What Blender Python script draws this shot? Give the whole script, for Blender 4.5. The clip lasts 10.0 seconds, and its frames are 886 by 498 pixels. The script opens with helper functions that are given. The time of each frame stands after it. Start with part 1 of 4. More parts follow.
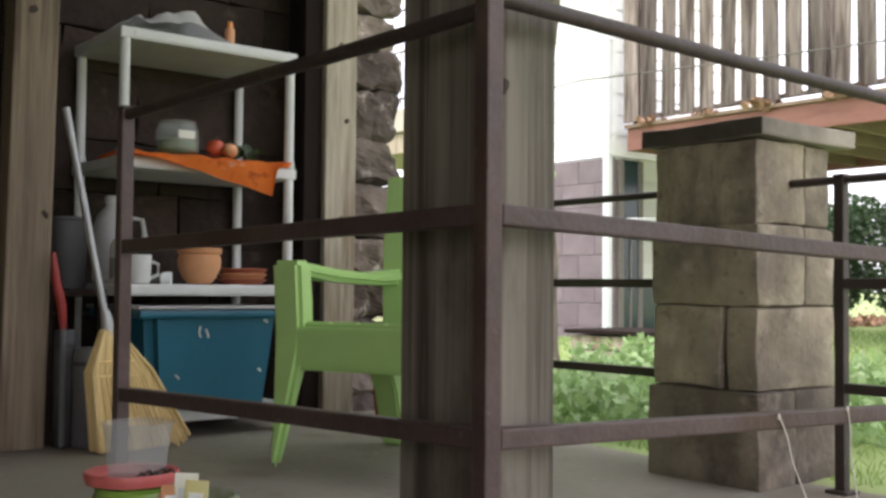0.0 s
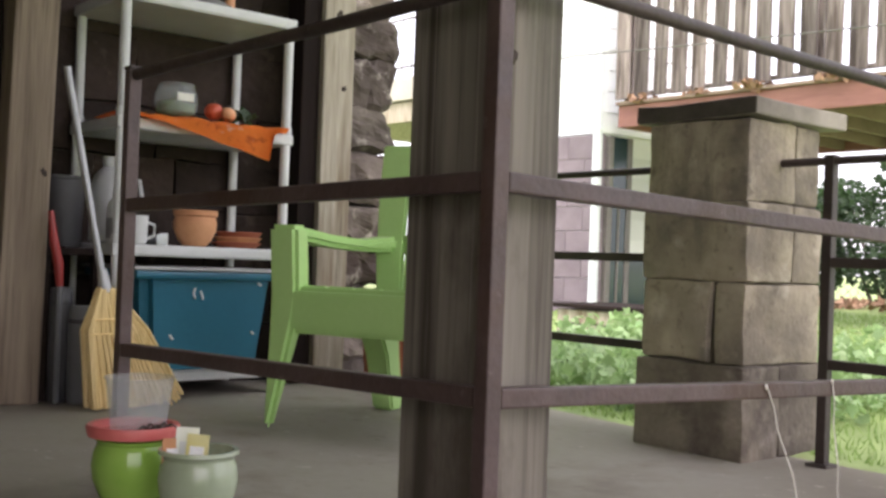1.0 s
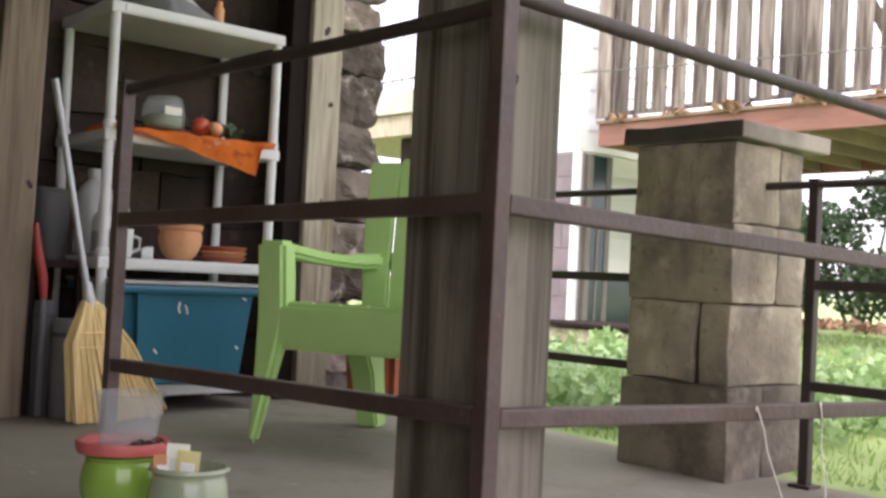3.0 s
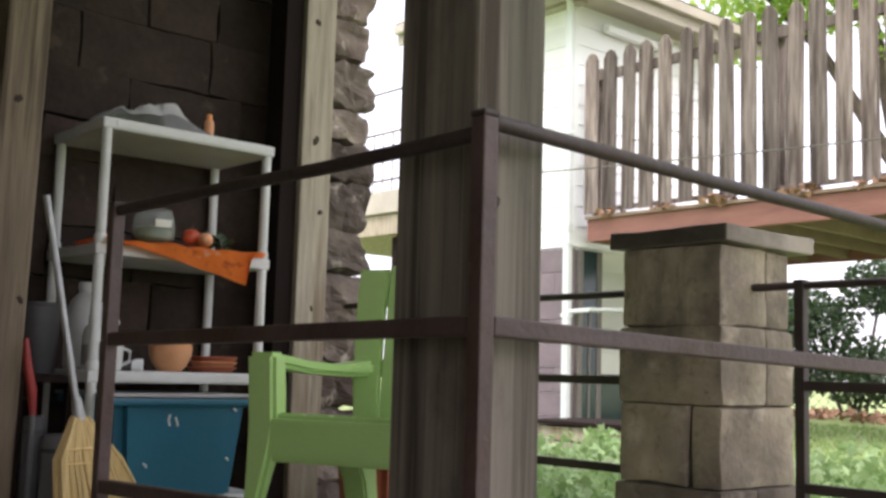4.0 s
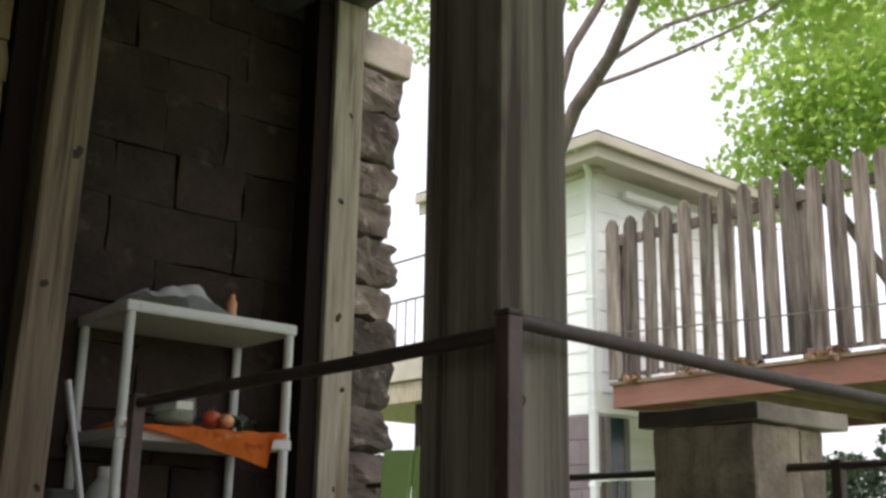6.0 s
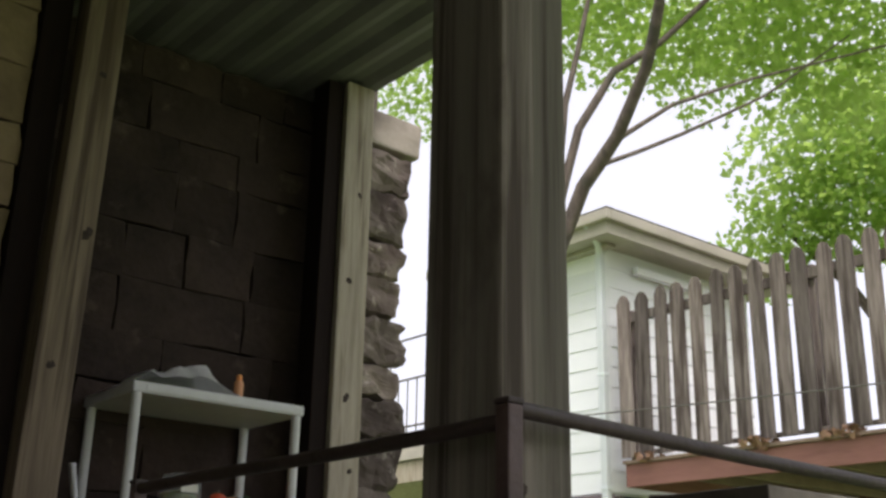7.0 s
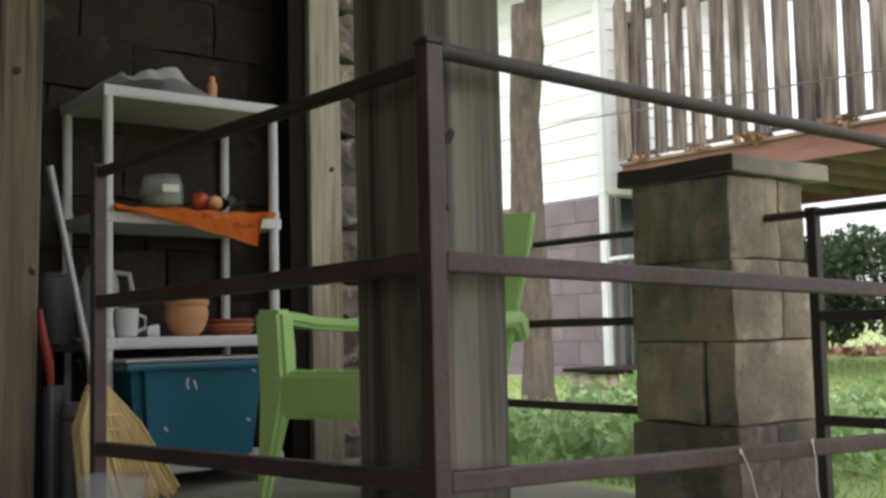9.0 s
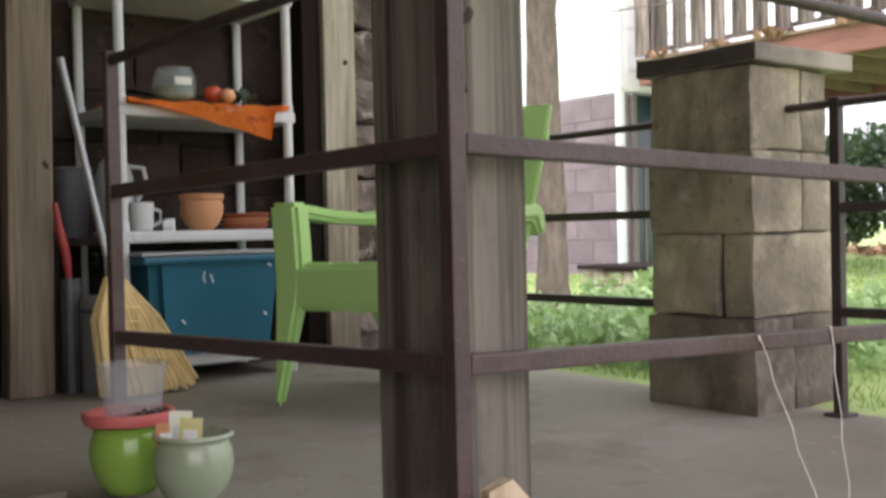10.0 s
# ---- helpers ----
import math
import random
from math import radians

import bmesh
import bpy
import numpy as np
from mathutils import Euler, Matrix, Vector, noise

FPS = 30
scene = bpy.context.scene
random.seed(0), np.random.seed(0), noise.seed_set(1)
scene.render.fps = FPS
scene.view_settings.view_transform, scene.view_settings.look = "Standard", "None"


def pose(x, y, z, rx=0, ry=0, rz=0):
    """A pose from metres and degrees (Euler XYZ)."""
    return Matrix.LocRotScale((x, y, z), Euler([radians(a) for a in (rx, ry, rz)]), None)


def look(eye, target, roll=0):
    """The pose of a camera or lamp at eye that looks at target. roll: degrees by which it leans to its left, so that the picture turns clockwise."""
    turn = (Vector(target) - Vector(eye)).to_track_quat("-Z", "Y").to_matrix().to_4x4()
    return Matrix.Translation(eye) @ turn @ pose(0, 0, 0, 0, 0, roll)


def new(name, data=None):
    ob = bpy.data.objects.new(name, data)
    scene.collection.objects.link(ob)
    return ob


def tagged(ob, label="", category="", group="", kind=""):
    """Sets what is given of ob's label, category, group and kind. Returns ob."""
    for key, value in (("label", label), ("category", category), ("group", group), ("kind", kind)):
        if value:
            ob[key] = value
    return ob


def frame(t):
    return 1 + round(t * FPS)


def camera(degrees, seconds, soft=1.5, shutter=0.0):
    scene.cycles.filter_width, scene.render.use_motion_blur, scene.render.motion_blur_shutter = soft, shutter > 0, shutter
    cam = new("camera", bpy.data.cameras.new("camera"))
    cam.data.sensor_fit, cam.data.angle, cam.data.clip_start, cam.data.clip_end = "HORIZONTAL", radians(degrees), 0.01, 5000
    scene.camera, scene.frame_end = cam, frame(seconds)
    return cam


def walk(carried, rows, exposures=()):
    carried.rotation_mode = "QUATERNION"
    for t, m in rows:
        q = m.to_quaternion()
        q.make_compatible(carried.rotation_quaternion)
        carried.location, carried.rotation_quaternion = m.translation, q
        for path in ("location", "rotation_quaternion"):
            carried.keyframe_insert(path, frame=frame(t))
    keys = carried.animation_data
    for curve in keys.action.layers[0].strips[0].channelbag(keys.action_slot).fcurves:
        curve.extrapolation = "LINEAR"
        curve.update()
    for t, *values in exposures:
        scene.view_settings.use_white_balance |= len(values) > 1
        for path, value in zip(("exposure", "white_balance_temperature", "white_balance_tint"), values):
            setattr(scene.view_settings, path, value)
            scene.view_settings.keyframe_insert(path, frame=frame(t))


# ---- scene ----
cam = camera(44.5, 10.0, soft=2.8, shutter=0.3)
PATH = [
    (0, (0.26, 0.202, 0.458), (1.521, 1.753, 0.531), 0.5),
    (0.5, (0.241, 0.194, 0.454), (1.48, 1.763, 0.5), 2.0),
    (1, (0.214, 0.187, 0.446), (1.498, 1.721, 0.469), 2.1),
    (1.5, (0.206, 0.195, 0.439), (1.485, 1.732, 0.417), 1.7),
    (2, (0.202, 0.2, 0.434), (1.517, 1.706, 0.388), 2.0),
    (3.5, (0.179, 0.199, 0.469), (1.489, 1.703, 0.608), 2.4),
    (4, (0.178, 0.179, 0.487), (1.491, 1.67, 0.713), 1.6),
    (4.5, (0.177, 0.167, 0.499), (1.483, 1.653, 0.793), 1.2),
    (5, (0.175, 0.15, 0.509), (1.45, 1.642, 0.896), 0.5),
    (6.5, (0.189, 0.204, 0.55), (1.409, 1.679, 1.13), 1.3),
    (7, (0.195, 0.178, 0.554), (1.391, 1.644, 1.204), 1.1),
    (7.5, (0.24, 0.147, 0.55), (1.418, 1.622, 1.21), -0.1),
    (8, (0.283, 0.131, 0.51), (1.49, 1.677, 0.902), 0.2),
    (8.5, (0.3, 0.128, 0.479), (1.549, 1.664, 0.757), -1.2),
    (9, (0.299, 0.135, 0.462), (1.547, 1.69, 0.613), -1.3),
    (9.5, (0.296, 0.132, 0.454), (1.521, 1.709, 0.567), -1.3),
    (10, (0.305, 0.154, 0.441), (1.534, 1.731, 0.41), -1.3),
]
EXPOSURES = [(0, 0.85, 6400, 18), (0.5, 1.06, 6400, 20), (1, 1.13, 6400, 21), (2, 1.23, 6400, 23), (3.5, 1.08, 6400, 23), (4, 0.70, 6400, 21), (4.5, 0.52, 6400, 20), (5.2, 0.30, 6400, 18), (6.5, -0.04, 6400, 17), (7.5, -0.25, 6400, 16), (8, -0.2, 6400, 15), (8.5, 0.04, 6400, 19), (9.2, 0.48, 6400, 14), (10, 0.98, 6400, 20)]
walk(cam, [(t, look(eye, target, roll)) for t, eye, target, roll in PATH], EXPOSURES)

# ---- world and light ----
world = bpy.data.worlds.new("overcast_sky")
world.use_nodes = True
scene.world = world
wn = world.node_tree
sky = wn.nodes.new("ShaderNodeTexSky")
sky.sky_type = 'NISHITA'
sky.sun_disc = False
sky.sun_elevation, sky.sun_rotation = radians(52), radians(225)
sky.air_density, sky.dust_density, sky.ozone_density = 0.5, 9.0, 0.3
wn.links.new(sky.outputs[0], wn.nodes["Background"].inputs[0])
wn.nodes["Background"].inputs[1].default_value = 0.12
haze = wn.nodes.new("ShaderNodeBackground")  # even white cloud cover over the blue
haze.inputs[0].default_value, haze.inputs[1].default_value = (0.985, 0.99, 1.0, 1), 1.03
both = wn.nodes.new("ShaderNodeAddShader")
wn.links.new(wn.nodes["Background"].outputs[0], both.inputs[0])
wn.links.new(haze.outputs[0], both.inputs[1])
wn.links.new(both.outputs[0], wn.nodes["World Output"].inputs[0])
sun = new("sun", bpy.data.lights.new("sun", 'SUN'))
sun.data.energy, sun.data.angle, sun.data.color = 1.5, radians(15), (1.0, 0.985, 0.965)
sun.matrix_world = look((-5.5, -5.5, 10.0), (0, 0, 0))


# ---- materials ----
def mat(name, c1, c2, rough=0.8, scale=6.0, fine=60.0, bump=0.25, stretch=(1, 1, 1), metal=0.0,
        stain=None, stain_at=0.62, vary=0.12, spec=0.5, island=False, marks=()):
    m = bpy.data.materials.new(name)
    m.use_nodes = True
    nt = m.node_tree
    N, L = nt.nodes, nt.links
    p = N["Principled BSDF"]
    tc = N.new("ShaderNodeTexCoord")
    mp = N.new("ShaderNodeMapping")
    mp.inputs["Scale"].default_value = stretch
    L.new(tc.outputs["Object"], mp.inputs[0])
    n1, n2 = N.new("ShaderNodeTexNoise"), N.new("ShaderNodeTexNoise")
    n1.inputs["Scale"].default_value, n2.inputs["Scale"].default_value = scale, fine
    n1.inputs["Detail"].default_value, n2.inputs["Detail"].default_value = 4, 6
    info = N.new("ShaderNodeNewGeometry" if island else "ShaderNodeObjectInfo")
    rnd = info.outputs["Random Per Island" if island else "Random"]
    off = N.new("ShaderNodeVectorMath")
    off.operation = 'ADD'
    sc = N.new("ShaderNodeVectorMath")
    sc.operation = 'SCALE'
    sc.inputs[0].default_value = (17, 31, 11)
    L.new(rnd, sc.inputs["Scale"])
    L.new(mp.outputs[0], off.inputs[0])
    L.new(sc.outputs[0], off.inputs[1])
    for n in (n1, n2):
        L.new(off.outputs[0], n.inputs["Vector"])
    add = N.new("ShaderNodeMath")
    add.operation = 'MULTIPLY_ADD'
    add.inputs[1].default_value = 0.45
    L.new(n2.outputs[0], add.inputs[0])
    half = N.new("ShaderNodeMath")
    half.operation = 'MULTIPLY_ADD'
    half.inputs[1].default_value, half.inputs[2].default_value = 1.6, -0.52
    L.new(n1.outputs[0], half.inputs[0])
    L.new(half.outputs[0], add.inputs[2])
    mix = N.new("ShaderNodeMix")
    mix.data_type = 'RGBA'
    mix.inputs["A"].default_value, mix.inputs["B"].default_value = (*c1, 1), (*c2, 1)
    L.new(add.outputs[0], mix.inputs["Factor"])
    out = mix.outputs["Result"]
    if stain:
        n3 = N.new("ShaderNodeTexNoise")
        n3.inputs["Scale"].default_value, n3.inputs["Detail"].default_value = scale * 0.45, 5
        L.new(off.outputs[0], n3.inputs["Vector"])
        ramp = N.new("ShaderNodeMapRange")
        ramp.inputs["From Min"].default_value, ramp.inputs["From Max"].default_value = stain_at - 0.09, stain_at + 0.09
        L.new(n3.outputs[0], ramp.inputs["Value"])
        mx = N.new("ShaderNodeMix")
        mx.data_type = 'RGBA'
        mx.inputs["B"].default_value = (*stain, 1)
        L.new(ramp.outputs[0], mx.inputs["Factor"])
        L.new(out, mx.inputs["A"])
        out = mx.outputs["Result"]
    for colour, mark_scale, at, soft, squash in marks:
        mq = N.new("ShaderNodeMapping")
        mq.inputs["Scale"].default_value = squash
        mq.inputs["Location"].default_value = (mark_scale, 3.1, 7.7)
        L.new(tc.outputs["Object"], mq.inputs[0])
        n4 = N.new("ShaderNodeTexNoise")
        n4.inputs["Scale"].default_value, n4.inputs["Detail"].default_value, n4.inputs["Roughness"].default_value = mark_scale, 7, 0.62
        L.new(mq.outputs[0], n4.inputs["Vector"])
        rp = N.new("ShaderNodeMapRange")
        rp.inputs["From Min"].default_value, rp.inputs["From Max"].default_value = at - soft, at + soft
        rp.inputs["To Max"].default_value = 0.85
        L.new(n4.outputs[0], rp.inputs["Value"])
        mz = N.new("ShaderNodeMix")
        mz.data_type = 'RGBA'
        mz.inputs["B"].default_value = (*colour, 1)
        L.new(rp.outputs[0], mz.inputs["Factor"])
        L.new(out, mz.inputs["A"])
        out = mz.outputs["Result"]
    hsv = N.new("ShaderNodeHueSaturation")
    val = N.new("ShaderNodeMapRange")
    val.inputs["To Min"].default_value, val.inputs["To Max"].default_value = 1 - vary, 1 + vary
    L.new(rnd, val.inputs["Value"])
    L.new(val.outputs[0], hsv.inputs["Value"])
    L.new(out, hsv.inputs["Color"])
    L.new(hsv.outputs[0], p.inputs["Base Color"])
    p.inputs["Roughness"].default_value, p.inputs["Metallic"].default_value = rough, metal
    p.inputs["Specular IOR Level"].default_value = spec
    rr = N.new("ShaderNodeMapRange")
    rr.inputs["To Min"].default_value, rr.inputs["To Max"].default_value = max(rough - 0.12, 0.03), min(rough + 0.12, 1)
    L.new(n1.outputs[0], rr.inputs["Value"])
    L.new(rr.outputs[0], p.inputs["Roughness"])
    if bump:
        b = N.new("ShaderNodeBump")
        b.inputs["Strength"].default_value, b.inputs["Distance"].default_value = bump, 0.01
        L.new(add.outputs[0], b.inputs["Height"])
        L.new(b.outputs[0], p.inputs["Normal"])
    return m


def leaf_mat(name, c1, c2, through_colour, share=0.5):
    m = mat(name, c1, c2, rough=0.5, scale=1.2, fine=9, bump=0, vary=0.3, island=True)
    N, L = m.node_tree.nodes, m.node_tree.links
    t = N.new("ShaderNodeBsdfTranslucent")
    t.inputs[0].default_value = (*through_colour, 1)
    mx = N.new("ShaderNodeMixShader")
    mx.inputs[0].default_value = share
    L.new(N["Principled BSDF"].outputs[0], mx.inputs[1])
    L.new(t.outputs[0], mx.inputs[2])
    L.new(mx.outputs[0], N["Material Output"].inputs[0])
    return m


def glassy(name, colour, rough=0.05, share=0.75):
    m = bpy.data.materials.new(name)
    m.use_nodes = True
    N, L = m.node_tree.nodes, m.node_tree.links
    p = N["Principled BSDF"]
    p.inputs["Base Color"].default_value = (*colour, 1)
    p.inputs["Roughness"].default_value = rough
    t = N.new("ShaderNodeBsdfTransparent")
    t.inputs[0].default_value = (0.93, 0.94, 0.94, 1)
    mx = N.new("ShaderNodeMixShader")
    mx.inputs[0].default_value = share
    L.new(p.outputs[0], mx.inputs[1])
    L.new(t.outputs[0], mx.inputs[2])
    L.new(mx.outputs[0], N["Material Output"].inputs[0])
    return m


UP = (9, 9, 0.8)
M_post = mat("weathered_post", (0.095, 0.084, 0.066), (0.245, 0.222, 0.185), 0.88, 2.0, 9, 0.45, (9, 9, 0.45), stain=(0.115, 0.112, 0.086), stain_at=0.55, marks=[((0.034, 0.025, 0.018), 1.5, 0.555, 0.07, (13, 13, 0.35)), ((0.31, 0.28, 0.24), 2.2, 0.65, 0.05, (20, 20, 0.35)), ((0.07, 0.055, 0.044), 3.5, 0.64, 0.08, (2, 2, 1.0))])
M_oldlumber = mat("brown_lumber", (0.115, 0.083, 0.054), (0.285, 0.23, 0.165), 0.8, 3, 16, 0.4, (9, 9, 0.6), stain=(0.085, 0.06, 0.038), stain_at=0.60, marks=[((0.06, 0.04, 0.026), 1.8, 0.57, 0.06, (11, 11, 0.4))])
M_newwood = mat("fresh_cut_wood", (0.46, 0.36, 0.24), (0.66, 0.55, 0.40), 0.75, 4, 20, 0.3, UP, stain=(0.30, 0.20, 0.11), stain_at=0.68)
M_lumber = mat("pale_lumber", (0.225, 0.195, 0.145), (0.45, 0.405, 0.325), 0.78, 4, 20, 0.35, UP, stain=(0.19, 0.14, 0.09), stain_at=0.62, marks=[((0.12, 0.09, 0.06), 2.0, 0.64, 0.05, (12, 12, 0.6))])
M_picket = mat("grey_picket", (0.10, 0.082, 0.075), (0.275, 0.235, 0.218), 0.9, 4, 18, 0.5, UP, vary=0.36, stain=(0.07, 0.052, 0.046), stain_at=0.57,
               marks=[((0.04, 0.03, 0.027), 1.8, 0.60, 0.06, (10, 10, 0.7)), ((0.36, 0.33, 0.31), 2.6, 0.64, 0.07, (12, 12, 0.6))])
M_darkbrown = mat("near_black_brown", (0.009, 0.006, 0.005), (0.02, 0.013, 0.011), 0.85, 4, 20, 0.2, UP, spec=0.15)
M_rail = mat("brown_paint_rail", (0.048, 0.029, 0.027), (0.108, 0.072, 0.067), 0.5, 14, 90, 0.3, stain=(0.06, 0.03, 0.02), marks=[((0.16, 0.12, 0.11), 22, 0.68, 0.05, (1, 1, 1))])
M_rail_dark = mat("dark_rail", (0.03, 0.022, 0.02), (0.07, 0.05, 0.045), 0.55, 14, 90, 0.3)
M_beam = mat("red_beam", (0.175, 0.072, 0.058), (0.285, 0.14, 0.115), 0.7, 3, 20, 0.3, (0.8, 0.8, 5))
M_deck = mat("deck_boards", (0.17, 0.12, 0.09), (0.29, 0.22, 0.17), 0.85, 4, 20, 0.3)
M_floor = mat("porch_concrete", (0.195, 0.18, 0.145), (0.295, 0.275, 0.228), 0.88, 1.3, 45, 0.25, stain=(0.16, 0.138, 0.108), stain_at=0.60,
              marks=[((0.14, 0.115, 0.09), 2.6, 0.62, 0.10, (1, 1, 1)), ((0.15, 0.125, 0.10), 15, 0.67, 0.07, (1, 1, 1)), ((0.45, 0.41, 0.35), 18, 0.70, 0.06, (1, 1, 1))])
M_sand = mat("sandstone", (0.245, 0.205, 0.145), (0.42, 0.365, 0.275), 0.92, 7, 60, 0.8, stain=(0.145, 0.125, 0.10), stain_at=0.55, vary=0.16,
             marks=[((0.105, 0.088, 0.072), 4.5, 0.60, 0.10, (1, 1, 1)), ((0.13, 0.105, 0.085), 26, 0.64, 0.08, (1, 1, 1)), ((0.43, 0.38, 0.30), 9, 0.64, 0.08, (1, 1, 1)), ((0.13, 0.108, 0.088), 1.8, 0.64, 0.08, (6, 6, 1.0))])
M_sandbase = mat("dark_base_sandstone", (0.135, 0.114, 0.086), (0.28, 0.243, 0.188), 0.94, 7, 60, 0.8, stain=(0.088, 0.072, 0.058), stain_at=0.52, vary=0.12,
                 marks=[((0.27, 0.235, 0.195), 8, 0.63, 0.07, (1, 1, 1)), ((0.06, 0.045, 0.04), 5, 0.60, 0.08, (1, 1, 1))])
M_cap = mat("cap_stone", (0.23, 0.205, 0.17), (0.38, 0.345, 0.295), 0.9, 5, 45, 0.5, stain=(0.08, 0.068, 0.056), stain_at=0.55)
M_capdark = mat("dark_cap_stone", (0.03, 0.024, 0.02), (0.10, 0.085, 0.07), 0.95, 7, 45, 0.6, stain=(0.17, 0.15, 0.12), stain_at=0.66)
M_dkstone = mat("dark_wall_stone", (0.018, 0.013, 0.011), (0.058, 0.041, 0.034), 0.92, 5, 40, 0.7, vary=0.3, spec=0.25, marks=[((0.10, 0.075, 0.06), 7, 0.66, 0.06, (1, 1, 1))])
M_ystone = mat("yellow_wall_stone", (0.14, 0.10, 0.058), (0.29, 0.225, 0.135), 0.9, 4, 40, 0.7, vary=0.25, stain=(0.13, 0.10, 0.06))
M_quoin = mat("rock_quoin", (0.085, 0.064, 0.057), (0.33, 0.28, 0.24), 0.9, 6, 35, 0.9, vary=0.35, stain=(0.075, 0.054, 0.047), stain_at=0.54, marks=[((0.47, 0.42, 0.37), 11, 0.62, 0.05, (1, 1, 1))])
M_mortar = mat("mortar", (0.06, 0.05, 0.042), (0.12, 0.10, 0.085), 0.95, 8, 60, 0.4)
M_metalroof = mat("corrugated_panel", (0.10, 0.10, 0.098), (0.17, 0.17, 0.165), 0.6, 3, 30, 0.1)
M_green = mat("green_resin", (0.34, 0.57, 0.19), (0.44, 0.66, 0.26), 0.42, 3, 80, 0.05, vary=0.02)
M_white = mat("white_plastic", (0.50, 0.515, 0.505), (0.68, 0.70, 0.69), 0.5, 5, 60, 0.08, vary=0.04, stain=(0.42, 0.41, 0.37), stain_at=0.68)
M_blue = mat("teal_bin", (0.010, 0.105, 0.165), (0.017, 0.145, 0.22), 0.4, 4, 70, 0.08, vary=0.03)
M_scuff_glint = mat("scuff_and_glint_white", (0.7, 0.75, 0.76), (0.8, 0.85, 0.86), 0.7, 20, 90, 0)
M_orange = mat("orange_cloth", (0.74, 0.17, 0.015), (0.88, 0.27, 0.04), 0.9, 12, 160, 0.3, vary=0.03, stain=(0.80, 0.36, 0.14), stain_at=0.62, marks=[((0.80, 0.58, 0.45), 16, 0.64, 0.04, (1, 1, 1)), ((0.50, 0.09, 0.01), 22, 0.62, 0.05, (1, 1, 1))])
M_cloth = mat("pale_cloth", (0.74, 0.75, 0.75), (0.88, 0.88, 0.88), 0.9, 14, 120, 0.3)
M_terra = mat("terracotta", (0.46, 0.20, 0.09), (0.62, 0.33, 0.17), 0.85, 9, 70, 0.2, vary=0.1)
M_terra_red = mat("red_terracotta", (0.30, 0.08, 0.04), (0.42, 0.14, 0.08), 0.8, 9, 70, 0.2)
M_straw = mat("broom_straw", (0.62, 0.45, 0.18), (0.88, 0.71, 0.38), 0.85, 5, 30, 0.5, (8, 8, 0.7), vary=0.2)
M_steel = mat("grey_handle", (0.24, 0.25, 0.25), (0.38, 0.39, 0.39), 0.4, 9, 60, 0.05, metal=0.5)
M_black = mat("dark_rubber", (0.03, 0.03, 0.033), (0.07, 0.07, 0.075), 0.55, 6, 50, 0.1)
M_grey = mat("grey_can", (0.09, 0.095, 0.10), (0.16, 0.165, 0.17), 0.5, 6, 50, 0.1)
M_red = mat("red_plastic", (0.24, 0.016, 0.014), (0.34, 0.03, 0.024), 0.45, 6, 60, 0.05)
M_tomato = mat("red_fruit", (0.45, 0.05, 0.02), (0.62, 0.14, 0.06), 0.4, 9, 60, 0.05)
M_peach = mat("peach_fruit", (0.62, 0.26, 0.12), (0.75, 0.42, 0.24), 0.5, 9, 60, 0.05)
M_limepot = mat("lime_glaze", (0.20, 0.38, 0.05), (0.30, 0.48, 0.10), 0.10, 7, 50, 0.03, marks=[((0.10, 0.20, 0.03), 9, 0.62, 0.08, (1, 1, 1))])
M_sagepot = mat("sage_glaze", (0.33, 0.40, 0.27), (0.48, 0.54, 0.40), 0.07, 7, 50, 0.03, marks=[((0.22, 0.24, 0.13), 9, 0.62, 0.08, (1, 1, 1))])
M_pinkrim = mat("pink_saucer", (0.52, 0.10, 0.09), (0.66, 0.19, 0.17), 0.5, 9, 60, 0.1)
M_soil = mat("soil", (0.03, 0.02, 0.014), (0.07, 0.05, 0.035), 0.95, 30, 120, 0.6)
M_card = mat("seed_packet", (0.70, 0.62, 0.20), (0.82, 0.78, 0.45), 0.6, 20, 60, 0)
M_cardw = mat("white_packet", (0.62, 0.64, 0.52), (0.75, 0.76, 0.68), 0.6, 20, 60, 0)
M_clear = glassy("clear_plastic", (0.75, 0.77, 0.78), 0.12, 0.85)
M_cloudy = mat("cloudy_jug", (0.36, 0.37, 0.37), (0.50, 0.51, 0.51), 0.45, 5, 60, 0.05)
M_landing = mat("dark_landing", (0.055, 0.043, 0.034), (0.12, 0.098, 0.08), 0.9, 2.5, 50, 0.4)
M_knot = mat("wood_knot", (0.028, 0.02, 0.015), (0.055, 0.04, 0.03), 0.85, 40, 120, 0.3)
M_glass = glassy("jar_glass", (0.45, 0.48, 0.46), 0.05, 0.78)
M_pane = mat("dark_pane", (0.015, 0.03, 0.035), (0.03, 0.05, 0.055), 0.08, 3, 20, 0)
M_siding = mat("white_siding", (0.71, 0.745, 0.78), (0.79, 0.825, 0.86), 0.6, 2, 30, 0.05, (0.6, 0.6, 3), vary=0.04)
M_sidegreen = mat("pale_green_siding", (0.52, 0.54, 0.51), (0.61, 0.63, 0.60), 0.65, 2, 30, 0.05)
M_found = mat("purple_block", (0.135, 0.108, 0.128), (0.225, 0.188, 0.215), 0.92, 4, 40, 0.5, vary=0.08)
M_fascia = mat("cream_fascia", (0.31, 0.29, 0.25), (0.43, 0.405, 0.355), 0.6, 3, 30, 0.05)
M_shingle = mat("roof_shingle", (0.16, 0.15, 0.14), (0.27, 0.25, 0.23), 0.95, 5, 60, 0.5)
M_bark = mat("tree_bark", (0.06, 0.05, 0.042), (0.19, 0.16, 0.13), 0.95, 9, 45, 0.9, (3, 3, 1), stain=(0.07, 0.07, 0.05))
